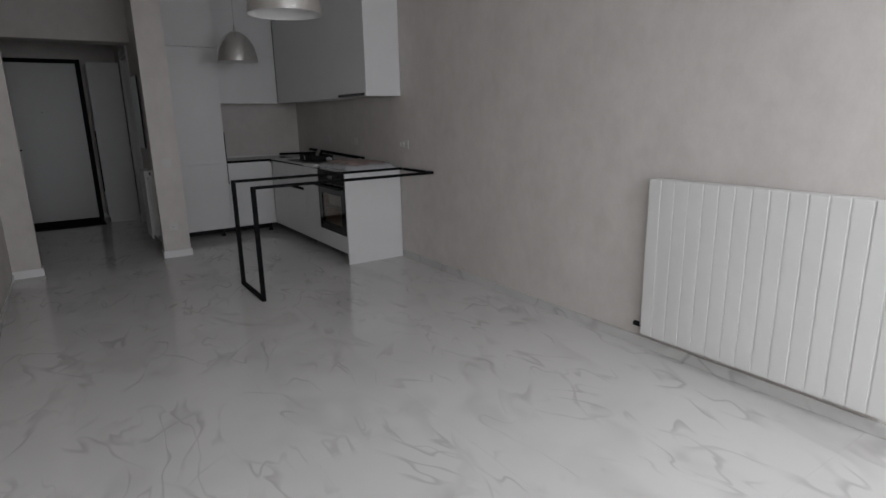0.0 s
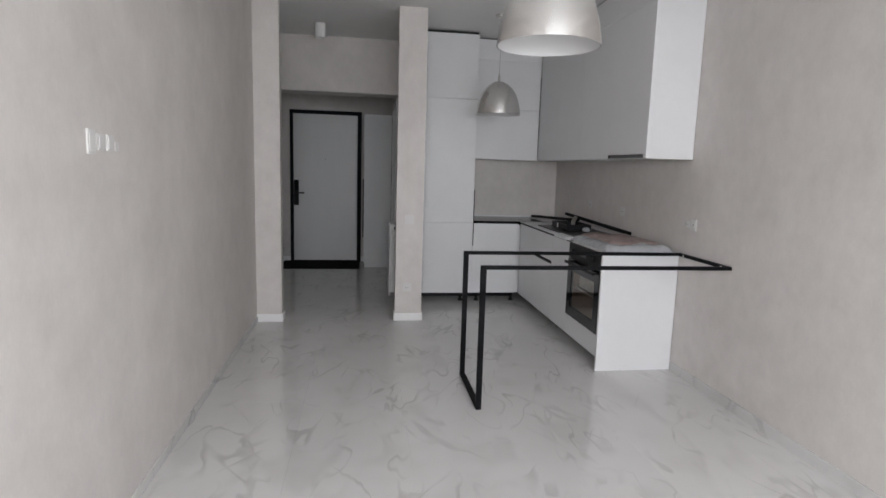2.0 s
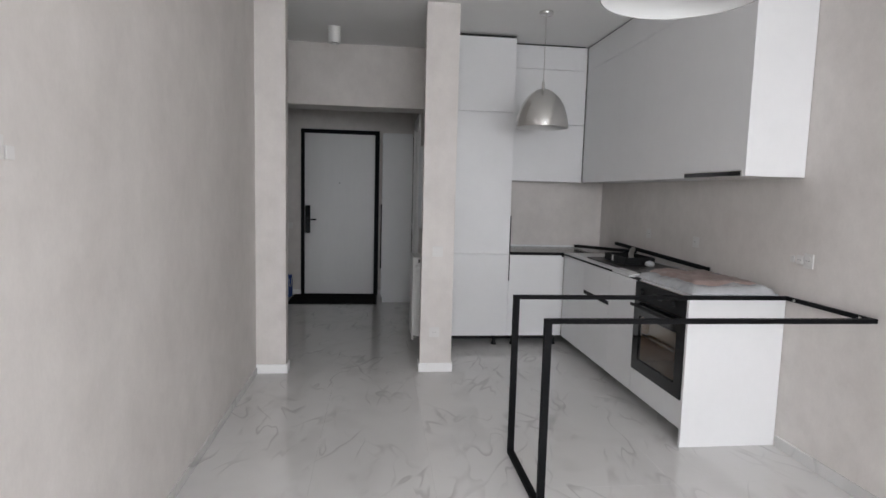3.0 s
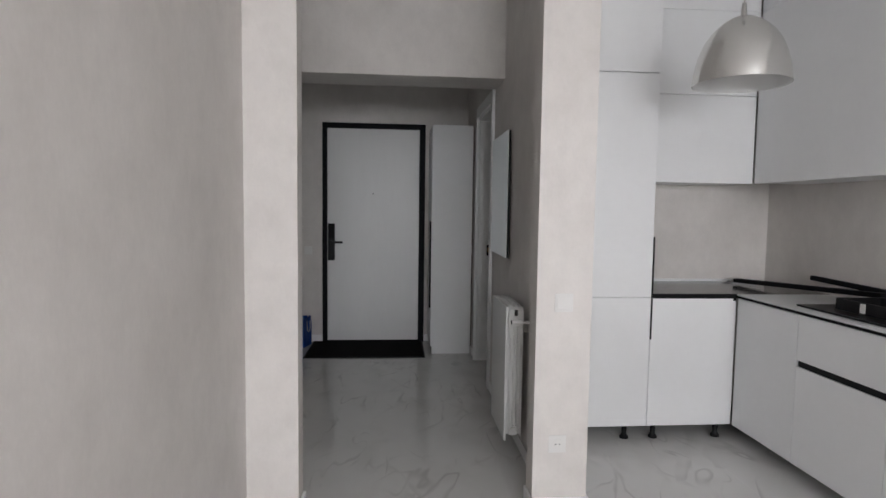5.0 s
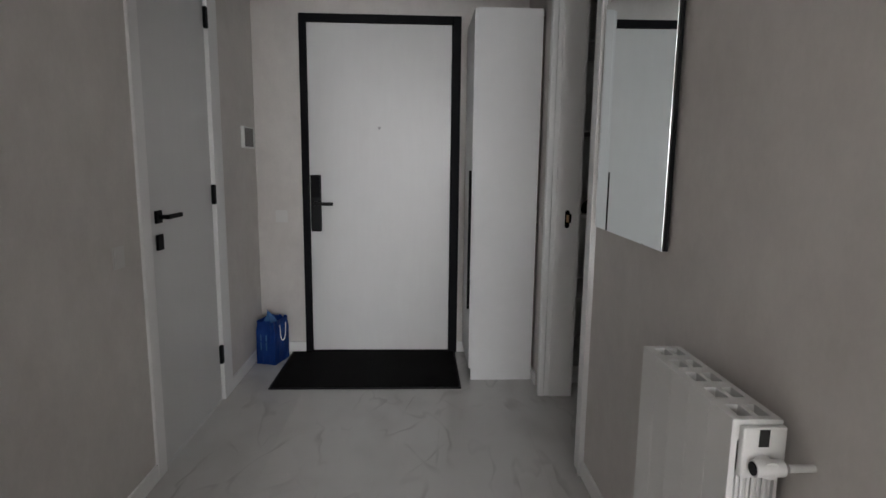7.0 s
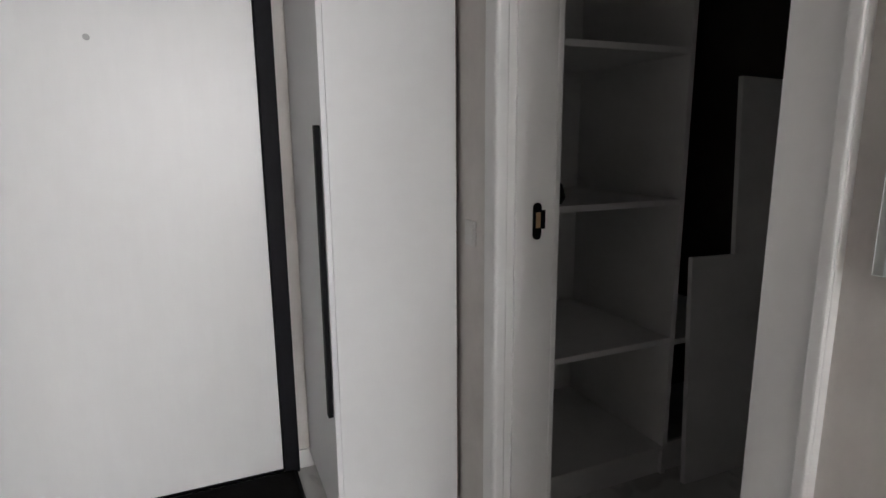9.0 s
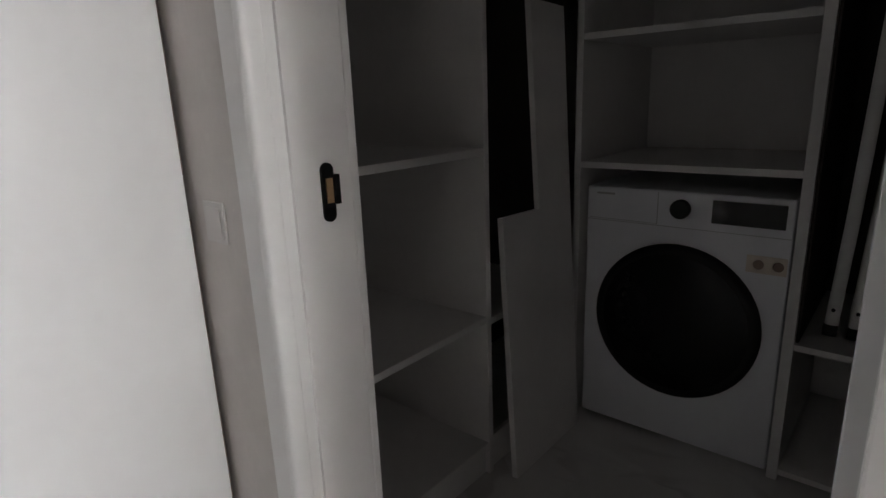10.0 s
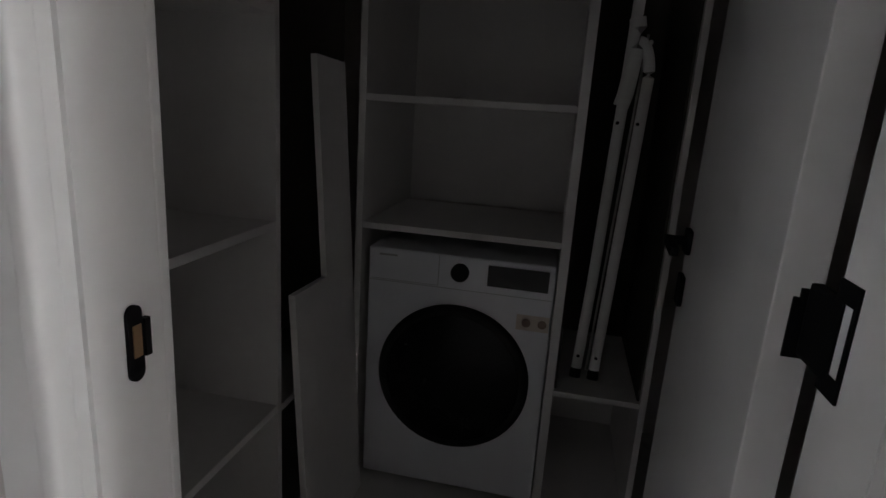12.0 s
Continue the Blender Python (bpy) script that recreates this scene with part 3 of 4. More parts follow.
hob = thing("hob", (2.62, -0.22, 0.887), "black glass hob lying on the worktop", "hob")
part("glass_plate", boxes((2.46, 2.9, -0.6, 0.34, 0.888, 0.898), bevel=0.003), HOB_GLASS, hob)
for y in (-0.42, 0.08):
    part("ring", lathe([(0.085, 0), (0.09, 0.0012), (0.095, 0)], (2.67, y, 0.8975), 32), STEEL, hob)
fittings = thing("fittings_box", (2.66, -0.08, 0.899), "dark open box of kitchen fittings and tap parts", "box")
part("box", boxes((2.56, 2.8, -0.2, 0.2, 0.899, 0.904), (2.56, 2.568, -0.2, 0.2, 0.904, 0.955), (2.792, 2.8, -0.2, 0.2, 0.904, 0.955), (2.568, 2.792, -0.2, -0.192, 0.904, 0.955), (2.568, 2.792, 0.192, 0.2, 0.904, 0.955)), BLACK_PLASTIC, fittings)
part("label", boxes((2.5575, 2.5595, 0.02, 0.05, 0.905, 0.95)), PLASTIC, fittings, "white paper tag")
part("tap_body", sweep([(2.68, -0.1, 0.915), (2.69, -0.02, 0.935), (2.72, 0.05, 0.965), (2.76, 0.1, 0.995)], 0.019), STEEL, fittings, "chrome tap piece")
part("wrapper", lathe([(0, 0.0), (0.03, 0.003), (0.04, 0.018), (0.028, 0.036), (0.01, 0.042), (0, 0.044)], (2.72, -0.28, 0.899), 7), PACK_FILM, fittings, "crumpled clear film")


def strip(name, a, b, w, h, mat, label, category):
    a, b = Vector(a), Vector(b)
    bm = boxes((-w / 2, w / 2, 0, (b - a).length, 0, h), bevel=0.003)
    d = (b - a).normalized()
    side = d.cross(Vector((0, 0, 1))).normalized()
    m = Matrix((side, d, side.cross(d))).transposed().to_4x4()
    bmesh.ops.transform(bm, matrix=Matrix.Translation(a) @ m, verts=bm.verts[:])
    return tagged(mesh_object(name, bm, mat), label, category)


strip("metal_strip", (2.67, 1.2, 0.9), (2.82, 0.2, 0.95), 0.05, 0.026, BLACK, "loose black metal strip lying on the worktop", "strip")
strip("metal_strip", (2.945, 0.86, 0.96), (2.945, -0.68, 0.92), 0.03, 0.028, BLACK, "long black metal strip leaning along the wall", "strip")

# film-wrapped board on top of the oven
pack = thing("wrapped_package", (2.7, -1.05, 0.878), "flat brown board wrapped in clear packing film", "package")


def slab(x0, x1, y0, y1, z0, z1, seed):
    bm = bmesh.new()
    n = 22
    grid = {}
    for lay, z in ((0, z0), (1, z1)):
        for i in range(n + 1):
            for j in range(n + 1):
                u, v = i / n, j / n
                edge = min(u, 1 - u, v, 1 - v)
                lift = (noise.noise((u * 4 + seed, v * 5, lay * 3.0)) * 0.02 + noise.noise((u * 13 + seed, v * 15, 1.0)) * 0.006) * lay
                drop = max(0, 0.09 - edge) / 0.09
                grid[lay, i, j] = bm.verts.new((x0 + u * (x1 - x0), y0 + v * (y1 - y0) + 0.012 * noise.noise((u * 6, seed, v * 6)), z + lift * (1 - drop) - (z1 - z0) * 0.85 * drop * drop * lay))
    for i in range(n):
        for j in range(n):
            bm.faces.new((grid[1, i, j], grid[1, i + 1, j], grid[1, i + 1, j + 1], grid[1, i, j + 1]))
            bm.faces.new((grid[0, i, j], grid[0, i, j + 1], grid[0, i + 1, j + 1], grid[0, i + 1, j]))
    for k in range(n):
        for a, b in (((k, 0), (k + 1, 0)), ((k + 1, n), (k, n)), ((0, k + 1), (0, k)), ((n, k), (n, k + 1))):
            bm.faces.new((grid[0, a[0], a[1]], grid[0, b[0], b[1]], grid[1, b[0], b[1]], grid[1, a[0], a[1]]))
    bmesh.ops.recalc_face_normals(bm, faces=bm.faces[:])
    return rounded(bm)


part("film", slab(2.43, 2.955, -1.37, -0.66, 0.878, 0.92, 2.0), PACK_FILM, pack, "wrinkled translucent film")
part("board", slab(2.5, 2.925, -1.26, -0.67, 0.893, 0.937, 7.0), PACK_BROWN, pack, "reddish brown board face")


# wall cabinets
back_upper = thing("wall_cabinet", (2.25, 1.18, 1.55), "white lacquered wall cabinet with two lift-up fronts", "cabinet", "kitchen wall cabinets")
part("body", boxes((1.872, 2.606, 1.022, 1.352, 1.553, 2.8)), LACQUER, back_upper)
for z0, z1 in ((1.55, 2.0885), (2.0915, 2.6), (2.602, 2.816)):
    part("door", front(1.872, 2.617, 1.0, 1.02, z0, z1), LACQUER, back_upper)
# thin dark strip stands for the shaded seam where the wall cabinets meet
part("corner_gap_shade", boxes((2.6175, 2.6245, 1.006, 1.02, 1.56, 2.45)), GAP_SHADE, back_upper, "dark strip for the shade of the corner gap")
UX = 2.626
for y0, y1, z0 in ((0.39, 1.0, 1.55), (-0.23, 0.39, 1.55), (-0.85, -0.23, 1.55), (-1.445, -0.85, 1.583)):
    u = thing("wall_cabinet", (2.8, (y0 + y1) / 2, z0), "plain white lacquered wall cabinet reaching the ceiling", "cabinet", "kitchen wall cabinets")
    part("body", boxes((UX + 0.02, XR - 0.004, y0 + 0.0005, y1 - 0.0005, z0 + 0.003, 2.8)), LACQUER, u)
    part("door", front(UX, UX + 0.018, y0 + 0.0002, y1 - 0.0002, z0, 2.598), LACQUER, u)
    part("top_panel", front(UX, UX + 0.018, y0 + 0.0002, y1 - 0.0002, 2.6, 2.816), LACQUER, u)
tagged(mesh_object("cabinet_side_panel", boxes((UX - 0.001, XR - 0.004, -1.466, -1.4462, 1.55, 2.815), bevel=0.001), LACQUER), "white lacquered side panel of the wall cabinets", "panel")
# dark strips added for the shade along the tops of the wall cabinets
tagged(mesh_object("shadow_strip", boxes((UX + 0.012, UX + 0.05, -1.44, 1.0, 2.8165, 2.829), (1.872, 2.6, 1.012, 1.05, 2.8165, 2.829)), GAP_SHADE), "dark strip for the shade between wall cabinets and ceiling", "trim")
hood = thing("cooker_hood", (2.8, -1.15, 1.55), "slim built-in cooker hood under the wall cabinet", "hood")
part("tray", boxes((UX - 0.004, 2.93, -1.442, -0.852, 1.548, 1.5815), bevel=0.002), STEEL, hood, "steel telescopic tray")
part("front_strip", boxes((UX - 0.007, UX - 0.004, -1.43, -0.865, 1.553, 1.577)), BLACK_GLOSS, hood, "black front strip")

# sockets and switches: (plate count, first centre, along, wall normal axis)


def wall_plate(name, centre, normal, w, h, kind, label, depth=0.0045):
    """A white plate on a wall. normal: '+x', '-x' or '-y'."""
    p = thing(name, centre, label, name)
    spin = {"-y": 0, "+x": 90, "-x": -90}[normal]
    m = Matrix.Translation(centre) @ Matrix.Rotation(radians(spin), 4, "Z")

    def put(bm):
        bmesh.ops.transform(bm, matrix=m, verts=bm.verts[:])
        return bm
    part("plate", put(boxes((-w / 2, w / 2, -depth, -0.0005, -h / 2, h / 2), bevel=0.002)), PLATE, p)
    n = max(1, round(w / 0.076))
    for i in range(n):
        cx = (i - (n - 1) / 2) * w / n
        if kind == "rocker":
            part("rocker", put(boxes((cx - w * 0.36 / n, cx + w * 0.36 / n, -depth - 0.0023, -depth - 0.0001, -h * 0.36, h * 0.36), bevel=0.001)), PLATE, p)
        elif kind == "socket":
            ring = rod((cx, -depth - 0.0025, 0), (cx, -depth - 0.0001, 0), min(0.023, w * 0.42), 28)
            ins = part("insert", put(ring), PLATE, p)
            for dx in (-0.0095, 0.0095):
                part("pin_hole", put(rod((cx + dx, -depth - 0.0033, 0), (cx + dx, -depth - 0.0026, 0), 0.0028, 10)), BLACK_PLASTIC, ins)
    return p


wall_plate("wall_socket", (XR, 0.28, 1.115), "-x", 0.08, 0.08, "socket", "white plastic wall socket above the worktop")
wall_plate("wall_socket", (XR, -0.45, 1.105), "-x", 0.08, 0.08, "socket", "white plastic wall socket above the worktop")
for y, w, h in ((-1.43, 0.03, 0.036), (-1.487, 0.05, 0.05), (-1.55, 0.066, 0.08)):
    wall_plate("wall_socket", (XR, y, 1.1), "-x", w, h, "socket" if h > 0.04 else "blank", "white plastic wall socket insert beside the worktop", 0.008)
wall_plate("light_switch", (1.125, 0.012, 0.96), "-y", 0.082, 0.082, "rocker", "white rocker light switch on the pier")
wall_plate("wall_socket", (1.113, 0.012, 0.32), "-y", 0.08, 0.08, "socket", "white plastic wall socket low on the pier")
for y, z, w, h in ((-3.02, 1.5, 0.06, 0.088), (-2.945, 1.5, 0.06, 0.06), (-2.87, 1.5, 0.06, 0.06), (-2.815, 1.488, 0.032, 0.034)):
    wall_plate("light_switch", (XL, y, z), "+x", w, h, "rocker" if h > 0.04 else "blank", "white light switch insert without a frame on grey wallpaper", 0.008)
wall_plate("light_switch", (HL, 1.6, 0.95), "+x", 0.078, 0.08, "rocker", "white rocker light switch beside the inner door")
wall_plate("light_switch", (-0.5, YE, 0.93), "-y", 0.078, 0.08, "rocker", "white rocker light switch beside the entrance door")
wall_plate("light_switch", (HR, 2.757, 0.952), "-x", 0.066, 0.072, "rocker", "white switch between cabinet and laundry doorway")

# ---- black steel table frame ----
tf = thing("table_frame", (2.19, -1.69, 0), "black steel bar table frame without a top", "table")
for y in (-2.005, -1.4355):
    part("rail", boxes((1.384, 2.976, y, y + 0.025, 0.862, 0.884), bevel=0.0015), BLACK, tf)
    part("leg", boxes((1.384, 1.417, y, y + 0.025, 0.0, 0.862), bevel=0.0015), BLACK, tf)
part("wall_bar", boxes((2.953, 2.976, -1.98, -1.4355, 0.8625, 0.8835), bevel=0.0015), BLACK, tf)
for y in (-1.93, -1.5):
    part("screw", rod((2.9525, y, 0.873), (2.9485, y, 0.873), 0.008, 14), STEEL, tf, "bright steel wall screw")
part("foot_bar", boxes((1.384, 1.417, -1.98, -1.4355, 0.0, 0.024), bevel=0.0015), BLACK, tf)


# ---- lamps ----
def pendant(x, y, z):
    p = thing("pendant_lamp", (x, y, z), "brushed aluminium dome pendant lamp on a thin cable", "lamp", "pendant lamps")
    prof = [(0.205, 0.0), (0.203, 0.03), (0.196, 0.075), (0.182, 0.13), (0.16, 0.185), (0.128, 0.232), (0.09, 0.268), (0.05, 0.292), (0.018, 0.3), (0.0, 0.301)]
    part("shade", lathe(prof, (x, y, z), 64), ALU, p, "brushed aluminium dome shade")
    inner = [(max(0, r - 0.0025), h - 0.002 if h > 0.2 else h + 0.0005) for r, h in prof[:-1]] + [(0.0, 0.296)]
    part("shade_lining", lathe(inner, (x, y, z), 64), LAMP_WHITE, p, "white painted inside")
    part("cap", lathe([(0, 0.36), (0.008, 0.36), (0.011, 0.34), (0.013, 0.298), (0, 0.298)], (x, y, z), 20), STEEL, p)
    part("cable", rod((x, y, z + 0.35), (x, y, TOP - 0.02), 0.003, 8), STEEL, p)
    part("canopy", lathe([(0, 0), (0.04, 0.0), (0.052, 0.004), (0.054, 0.012), (0.054, 0.024), (0, 0.024)], (x, y, TOP - 0.024), 32), ALU, p)
    socket = part("lampholder", rod((x, y, z + 0.2), (x, y, z + 0.29), 0.02), PLASTIC, p)
    part("bulb", lathe([(0, 0.07), (0.018, 0.076), (0.03, 0.1), (0.032, 0.12), (0.02, 0.165), (0.014, 0.2), (0, 0.2)], (x, y, z), 20), LAMP_WHITE, socket, "unlit frosted bulb")
    return p


pendant(1.422, -2.917, 1.935)
pendant(1.932, 0.078, 1.945)
spot = thing("ceiling_spot", (0.26, 0.83, TOP), "white cylindrical surface-mounted ceiling spot, switched off", "lamp")
part("housing", lathe([(0, 0.0), (0.054, 0.0), (0.056, -0.003), (0.056, -0.134), (0.053, -0.138), (0.047, -0.138), (0.044, -0.12), (0, -0.118)], (0.26, 0.83, TOP - 0.001), 40), PLASTIC, spot)
part("lens", lathe([(0, -0.118), (0.043, -0.1185), (0.043, -0.122), (0, -0.124)], (0.26, 0.83, TOP - 0.001), 32), SCREEN, spot, "dark lens")


# ---- radiators ----
def radiator(x_front, x_back, y0, y1, z0, z1, n, label, valve_low, valve_high, x_wall, seam, groove):
    """A sectional radiator on a wall at larger x, sections along y."""
    r = thing("radiator", ((x_front + x_back) / 2, (y0 + y1) / 2, z0), label, "radiator", "sectional radiators")
    w = (y1 - y0) / n
    d = x_back - x_front
    for i in range(n):
        a = y0 + i * w
        bm = bmesh.new()
        box(bm, x_front, x_front + 0.012, a + seam, a + w - seam, z0, z1)
        bmesh.ops.bevel(bm, geom=bm.edges[:], offset=groove, segments=3, affect="EDGES")
        rib = (d - 0.018) / 4
        for k in range(4):
            vs = box(bm, x_front + 0.011 + rib * k, x_front + 0.0085 + rib * (k + 1), a + 0.004, a + w - 0.004, z0 + 0.035, z1 - 0.1)
            edges = {e for v in vs for e in v.link_edges if abs(e.verts[0].co.z - e.verts[1].co.z) > 0.1}
            bmesh.ops.bevel(bm, geom=list(edges), offset=min(0.007, rib * 0.36), segments=3, affect="EDGES")
        box(bm, x_back - 0.012, x_back - 0.006, a + 0.001, a + w - 0.001, z0 + 0.02, z1 - 0.003)
        for z in (z0 + 0.055, z1 - 0.075):
            box(bm, x_front + d * 0.3, x_front + d * 0.72, a + 0.0003, a + w - 0.0003, z - 0.024, z + 0.024)
        for y_a, y_b in ((a + seam, a + 0.016), (a + w - 0.016, a + w - seam)):
            box(bm, x_front + 0.012, x_back - 0.012, y_a, y_b, z1 - 0.04, z1 - 0.001)
        for x_a, x_b in ((x_front + 0.012, x_front + 0.02), (x_front + d * 0.46, x_front + d * 0.56), (x_back - 0.022, x_back - 0.012)):
            box(bm, x_a, x_b, a + 0.016, a + w - 0.016, z1 - 0.036, z1 - 0.001)
        part("section", bm, ENAMEL, r)
    xm = x_front + d * 0.5
    for y, z in ((y0, z0 + 0.055), (y1, z0 + 0.055), (y0, z1 - 0.075), (y1, z1 - 0.075)):
        s = -1 if y == y0 else 1
        part("end_plug", rod((xm, y, z), (xm, y + s * 0.014, z), 0.021, 20), ENAMEL, r)
    for y, z in ((y0 + 0.08, z1 - 0.12), (y1 - 0.08, z1 - 0.12)):
        part("wall_bracket", boxes((x_back - 0.007, x_wall, y - 0.015, y + 0.015, z - 0.03, z + 0.03)), STEEL, r)
    for y, z, s in valve_low:
        part("valve_cap", rod((xm - 0.02, y + s * 0.014, z), (xm - 0.02, y + s * 0.05, z), 0.015, 16), BLACK_PLASTIC, r, "black valve cap")
    for y, z, s in valve_high:
        v = part("valve_body", rod((xm, y + s * 0.014, z), (xm, y + s * 0.045, z), 0.016, 16), PLASTIC, r, "white thermostatic valve")
        part("valve_head", rod((xm - 0.026, y + s * 0.034, z), (xm + 0.026, y + s * 0.034, z), 0.015, 20), PLASTIC, v)
        # opening is a dark block, its inner shade given by colour
        part("air_vent", boxes((xm - 0.008, xm + 0.01, y + s * 0.0165, y + s * 0.0005, z + 0.03, z + 0.062)), GAP_SHADE, r, "dark block for the shade in the end cap opening")
        part("end_cap", boxes((x_front + 0.013, x_back - 0.007, y + s * 0.015, y + s * 0.0004, z - 0.03, z + 0.066), bevel=0.004), ENAMEL, r)
        part("valve_hole", rod((xm - 0.028, y + s * 0.034, z), (xm - 0.0255, y + s * 0.034, z), 0.012, 16), BLACK_PLASTIC, v)
        part("pipe", rod((xm + 0.035, y + s * 0.036, z), (x_wall, y + s * 0.036, z), 0.007, 12), PLASTIC, v)
    return r


radiator(2.902, 2.976, -5.49, -4.28, 0.11, 1.01, 15, "wide white enamelled sectional radiator on grey wallpaper", [(-4.28, 0.16, 1)], [], XR, 0.0002, 0.0055)
radiator(0.968, 1.068, 0.515, 0.92, 0.125, 0.852, 5, "white enamelled sectional radiator on the hall wall", [(0.92, 0.18, 1)], [(0.515, 0.777, -1)], HR, 0.0001, 0.0007)

# ---- hall things ----
mirror = thing("wall_mirror", (HR, 1.41, 1.46), "frameless rectangular wall mirror with a dark edge", "mirror")
HANG = Matrix.Translation((HR - 0.001, 1.72, 0)) @ Matrix.Rotation(radians(-0.8), 4, "Z")


def hung(bm):
    bmesh.ops.transform(bm, matrix=HANG, verts=bm.verts[:])
    return bm


part("backing", hung(boxes((-0.011, -0.0005, -0.626, -0.003, 1.062, 1.864))), BLACK_PLASTIC, mirror, "dark edge and backing")
part("glass", hung(boxes((-0.016, -0.011, -0.62, 0.0, 1.06, 1.866), bevel=0.0012)), MIRROR, mirror, "silvered mirror glass")

wc = thing("hall_cabinet", (0.9, 3.08, 0), "tall narrow white hall cabinet beside the entrance door", "cabinet")
part("side_panel", boxes((0.722, 1.086, 2.826, 2.846, 0.0, 2.136), bevel=0.0015), LACQUER, wc)
part("body", boxes((0.728, 1.084, 2.846, YE - 0.014, 0.06, 2.132)), LACQUER, wc)
part("door", boxes((0.707, 0.7215, 2.8275, YE - 0.02, 0.07, 2.13), bevel=0.0015), LACQUER, wc, "white door facing the entrance")
part("edge_handle", boxes((0.692, 0.707, 2.842, 2.866, 0.434, 1.25), bevel=0.002), BLACK, wc, "long slim black edge handle")
# strips fill the slit to the wall with its shadow as colour
part("shadow_edge", boxes((1.086, 1.092, 2.836, 2.86, 0.05, 0.95), (1.086, 1.092, 2.836, 2.86, 1.03, 2.1)), EDGE_SHADE, wc, "dark brown strip for the shadow gap beside the wall")

intercom = thing("intercom", (HL, 3.15, 1.43), "white video intercom with a dark screen on the wall", "intercom")
part("housing", boxes((HL + 0.0005, HL + 0.022, 3.045, 3.255, 1.365, 1.495), bevel=0.005), PLASTIC, intercom)
part("screen", boxes((HL + 0.022, HL + 0.0235, 3.056, 3.222, 1.375, 1.485)), SCREEN, intercom, "dark glass screen")

doormat = thing("doormat", (0.1, 3.0, 0), "black rectangular doormat in front of the entrance", "mat")
part("carpet_face", boxes((-0.435, 0.643, 2.697, 3.308, 0.003, 0.013), bevel=0.003), MAT_PILE, doormat)
part("border", boxes((-0.448, 0.656, 2.685, 2.697, 0.001, 0.009), (-0.448, 0.656, 3.308, 3.32, 0.001, 0.009), (-0.448, -0.435, 2.697, 3.308, 0.001, 0.009), (0.643, 0.656, 2.697, 3.308, 0.001, 0.009), bevel=0.002), BLACK_PLASTIC, doormat, "black rubber border")


def carrier_bag():
    cx, cy = -0.54, 3.172
    b = thing("carrier_bag", (cx, cy, 0), "blue paper carrier bag with white cord handles and crumpled filling", "bag")
    turn = Matrix.Translation((cx, cy, 0)) @ Matrix.Rotation(radians(-16), 4, "Z")

    def turned(bm):
        bmesh.ops.transform(bm, matrix=turn, verts=bm.verts[:])
        return bm

    bm = bmesh.new()
    rows = []
    for k, (z, sx, sy) in enumerate(((0.003, 0.064, 0.088), (0.07, 0.067, 0.092), (0.15, 0.064, 0.09), (0.22, 0.066, 0.087), (0.262, 0.058, 0.088), (0.285, 0.06, 0.09))):
        ring = []
        for i in range(32):
            side, f = divmod(i, 8)
            f = f / 8 * 2 - 1
            px, py = ((f, -1), (1, f), (-f, 1), (-1, -f))[side]
            fold = -0.012 * (1 - abs(px)) * (abs(py) == 1) * (k > 2)
            wob = 0.006 * noise.noise((px * 2.3, py * 2.3, z * 14)) + fold
            ring.append(bm.verts.new((px * (sx + wob), py * (sy + wob), z + 0.016 * noise.noise((px * 3, py * 3, 5.0)) * (k == 5))))
        rows.append(ring)
    for a, c in zip(rows, rows[1:]):
        for i in range(32):
            bm.faces.new((a[i], a[(i + 1) % 32], c[(i + 1) % 32], c[i]))
    bm.faces.new(rows[0][::-1])
    bmesh.ops.solidify(bm, geom=bm.faces[:], thickness=0.002)
    part("body", turned(bm), BAG_BLUE, b)
    bm = bmesh.new()
    vs = [bm.verts.new(p) for p in ((-0.045, -0.07, 0.2), (0.04, -0.07, 0.22), (-0.01, -0.035, 0.345), (-0.04, 0.02, 0.25), (0.035, 0.03, 0.255))]
    for f in ((0, 1, 2), (0, 2, 3), (1, 4, 2), (3, 2, 4), (0, 3, 4, 1)):
        bm.faces.new([vs[i] for i in f])
    bmesh.ops.subdivide_edges(bm, edges=bm.edges[:], cuts=4, use_grid_fill=True)
    for v in bm.verts:
        v.co += Vector(noise.noise_vector(v.co * 26)) * 0.012
    part("crumpled_filling", turned(bm), BAG_LIGHT, b, "lighter blue crumpled filling")
    for x in (0.074, -0.074):
        loop = [(x, -0.036 * math.cos(a), 0.255 - 0.11 * math.sin(a) ** 0.7) for a in np.linspace(0, math.pi, 18)]
        part("handle", turned(sweep(loop, 0.0032, 8)), CORD_WHITE, b, "white cord handle")
    for x in (-0.032, 0.006):
        for z0, z1 in ((0.1, 0.15), (0.16, 0.2)):
            part("print", turned(boxes((x, x + 0.008, -0.098, -0.0965, z0, z1))), BAG_LIGHT, b, "pale printed stripe")


carrier_bag()

# ---- laundry room ----
LY0, LX1 = 1.49, XR
shelf_unit = thing("shelf_unit", (1.58, 3.05, 0), "empty white chipboard shelf unit with open shelves", "shelf")
part("side", boxes((1.872, 1.892, 2.755, 3.34, 0, 2.6), bevel=0.001), BOARD, shelf_unit)
part("side", boxes((1.272, 1.29, 2.755, 3.34, 0, 2.6)), BOARD, shelf_unit)
part("back", boxes((1.29, 1.872, 3.318, 3.33, 0.1, 2.6)), BOARD, shelf_unit)
for z in (0.09, 0.505, 0.99, 1.47, 1.95, 2.43):
    part("shelf", boxes((1.29, 1.872, 2.757, 3.318, z, z + 0.02), bevel=0.001), BOARD, shelf_unit)
part("plinth", boxes((1.29, 1.872, 2.77, 2.785, 0, 0.09)), BOARD, shelf_unit)
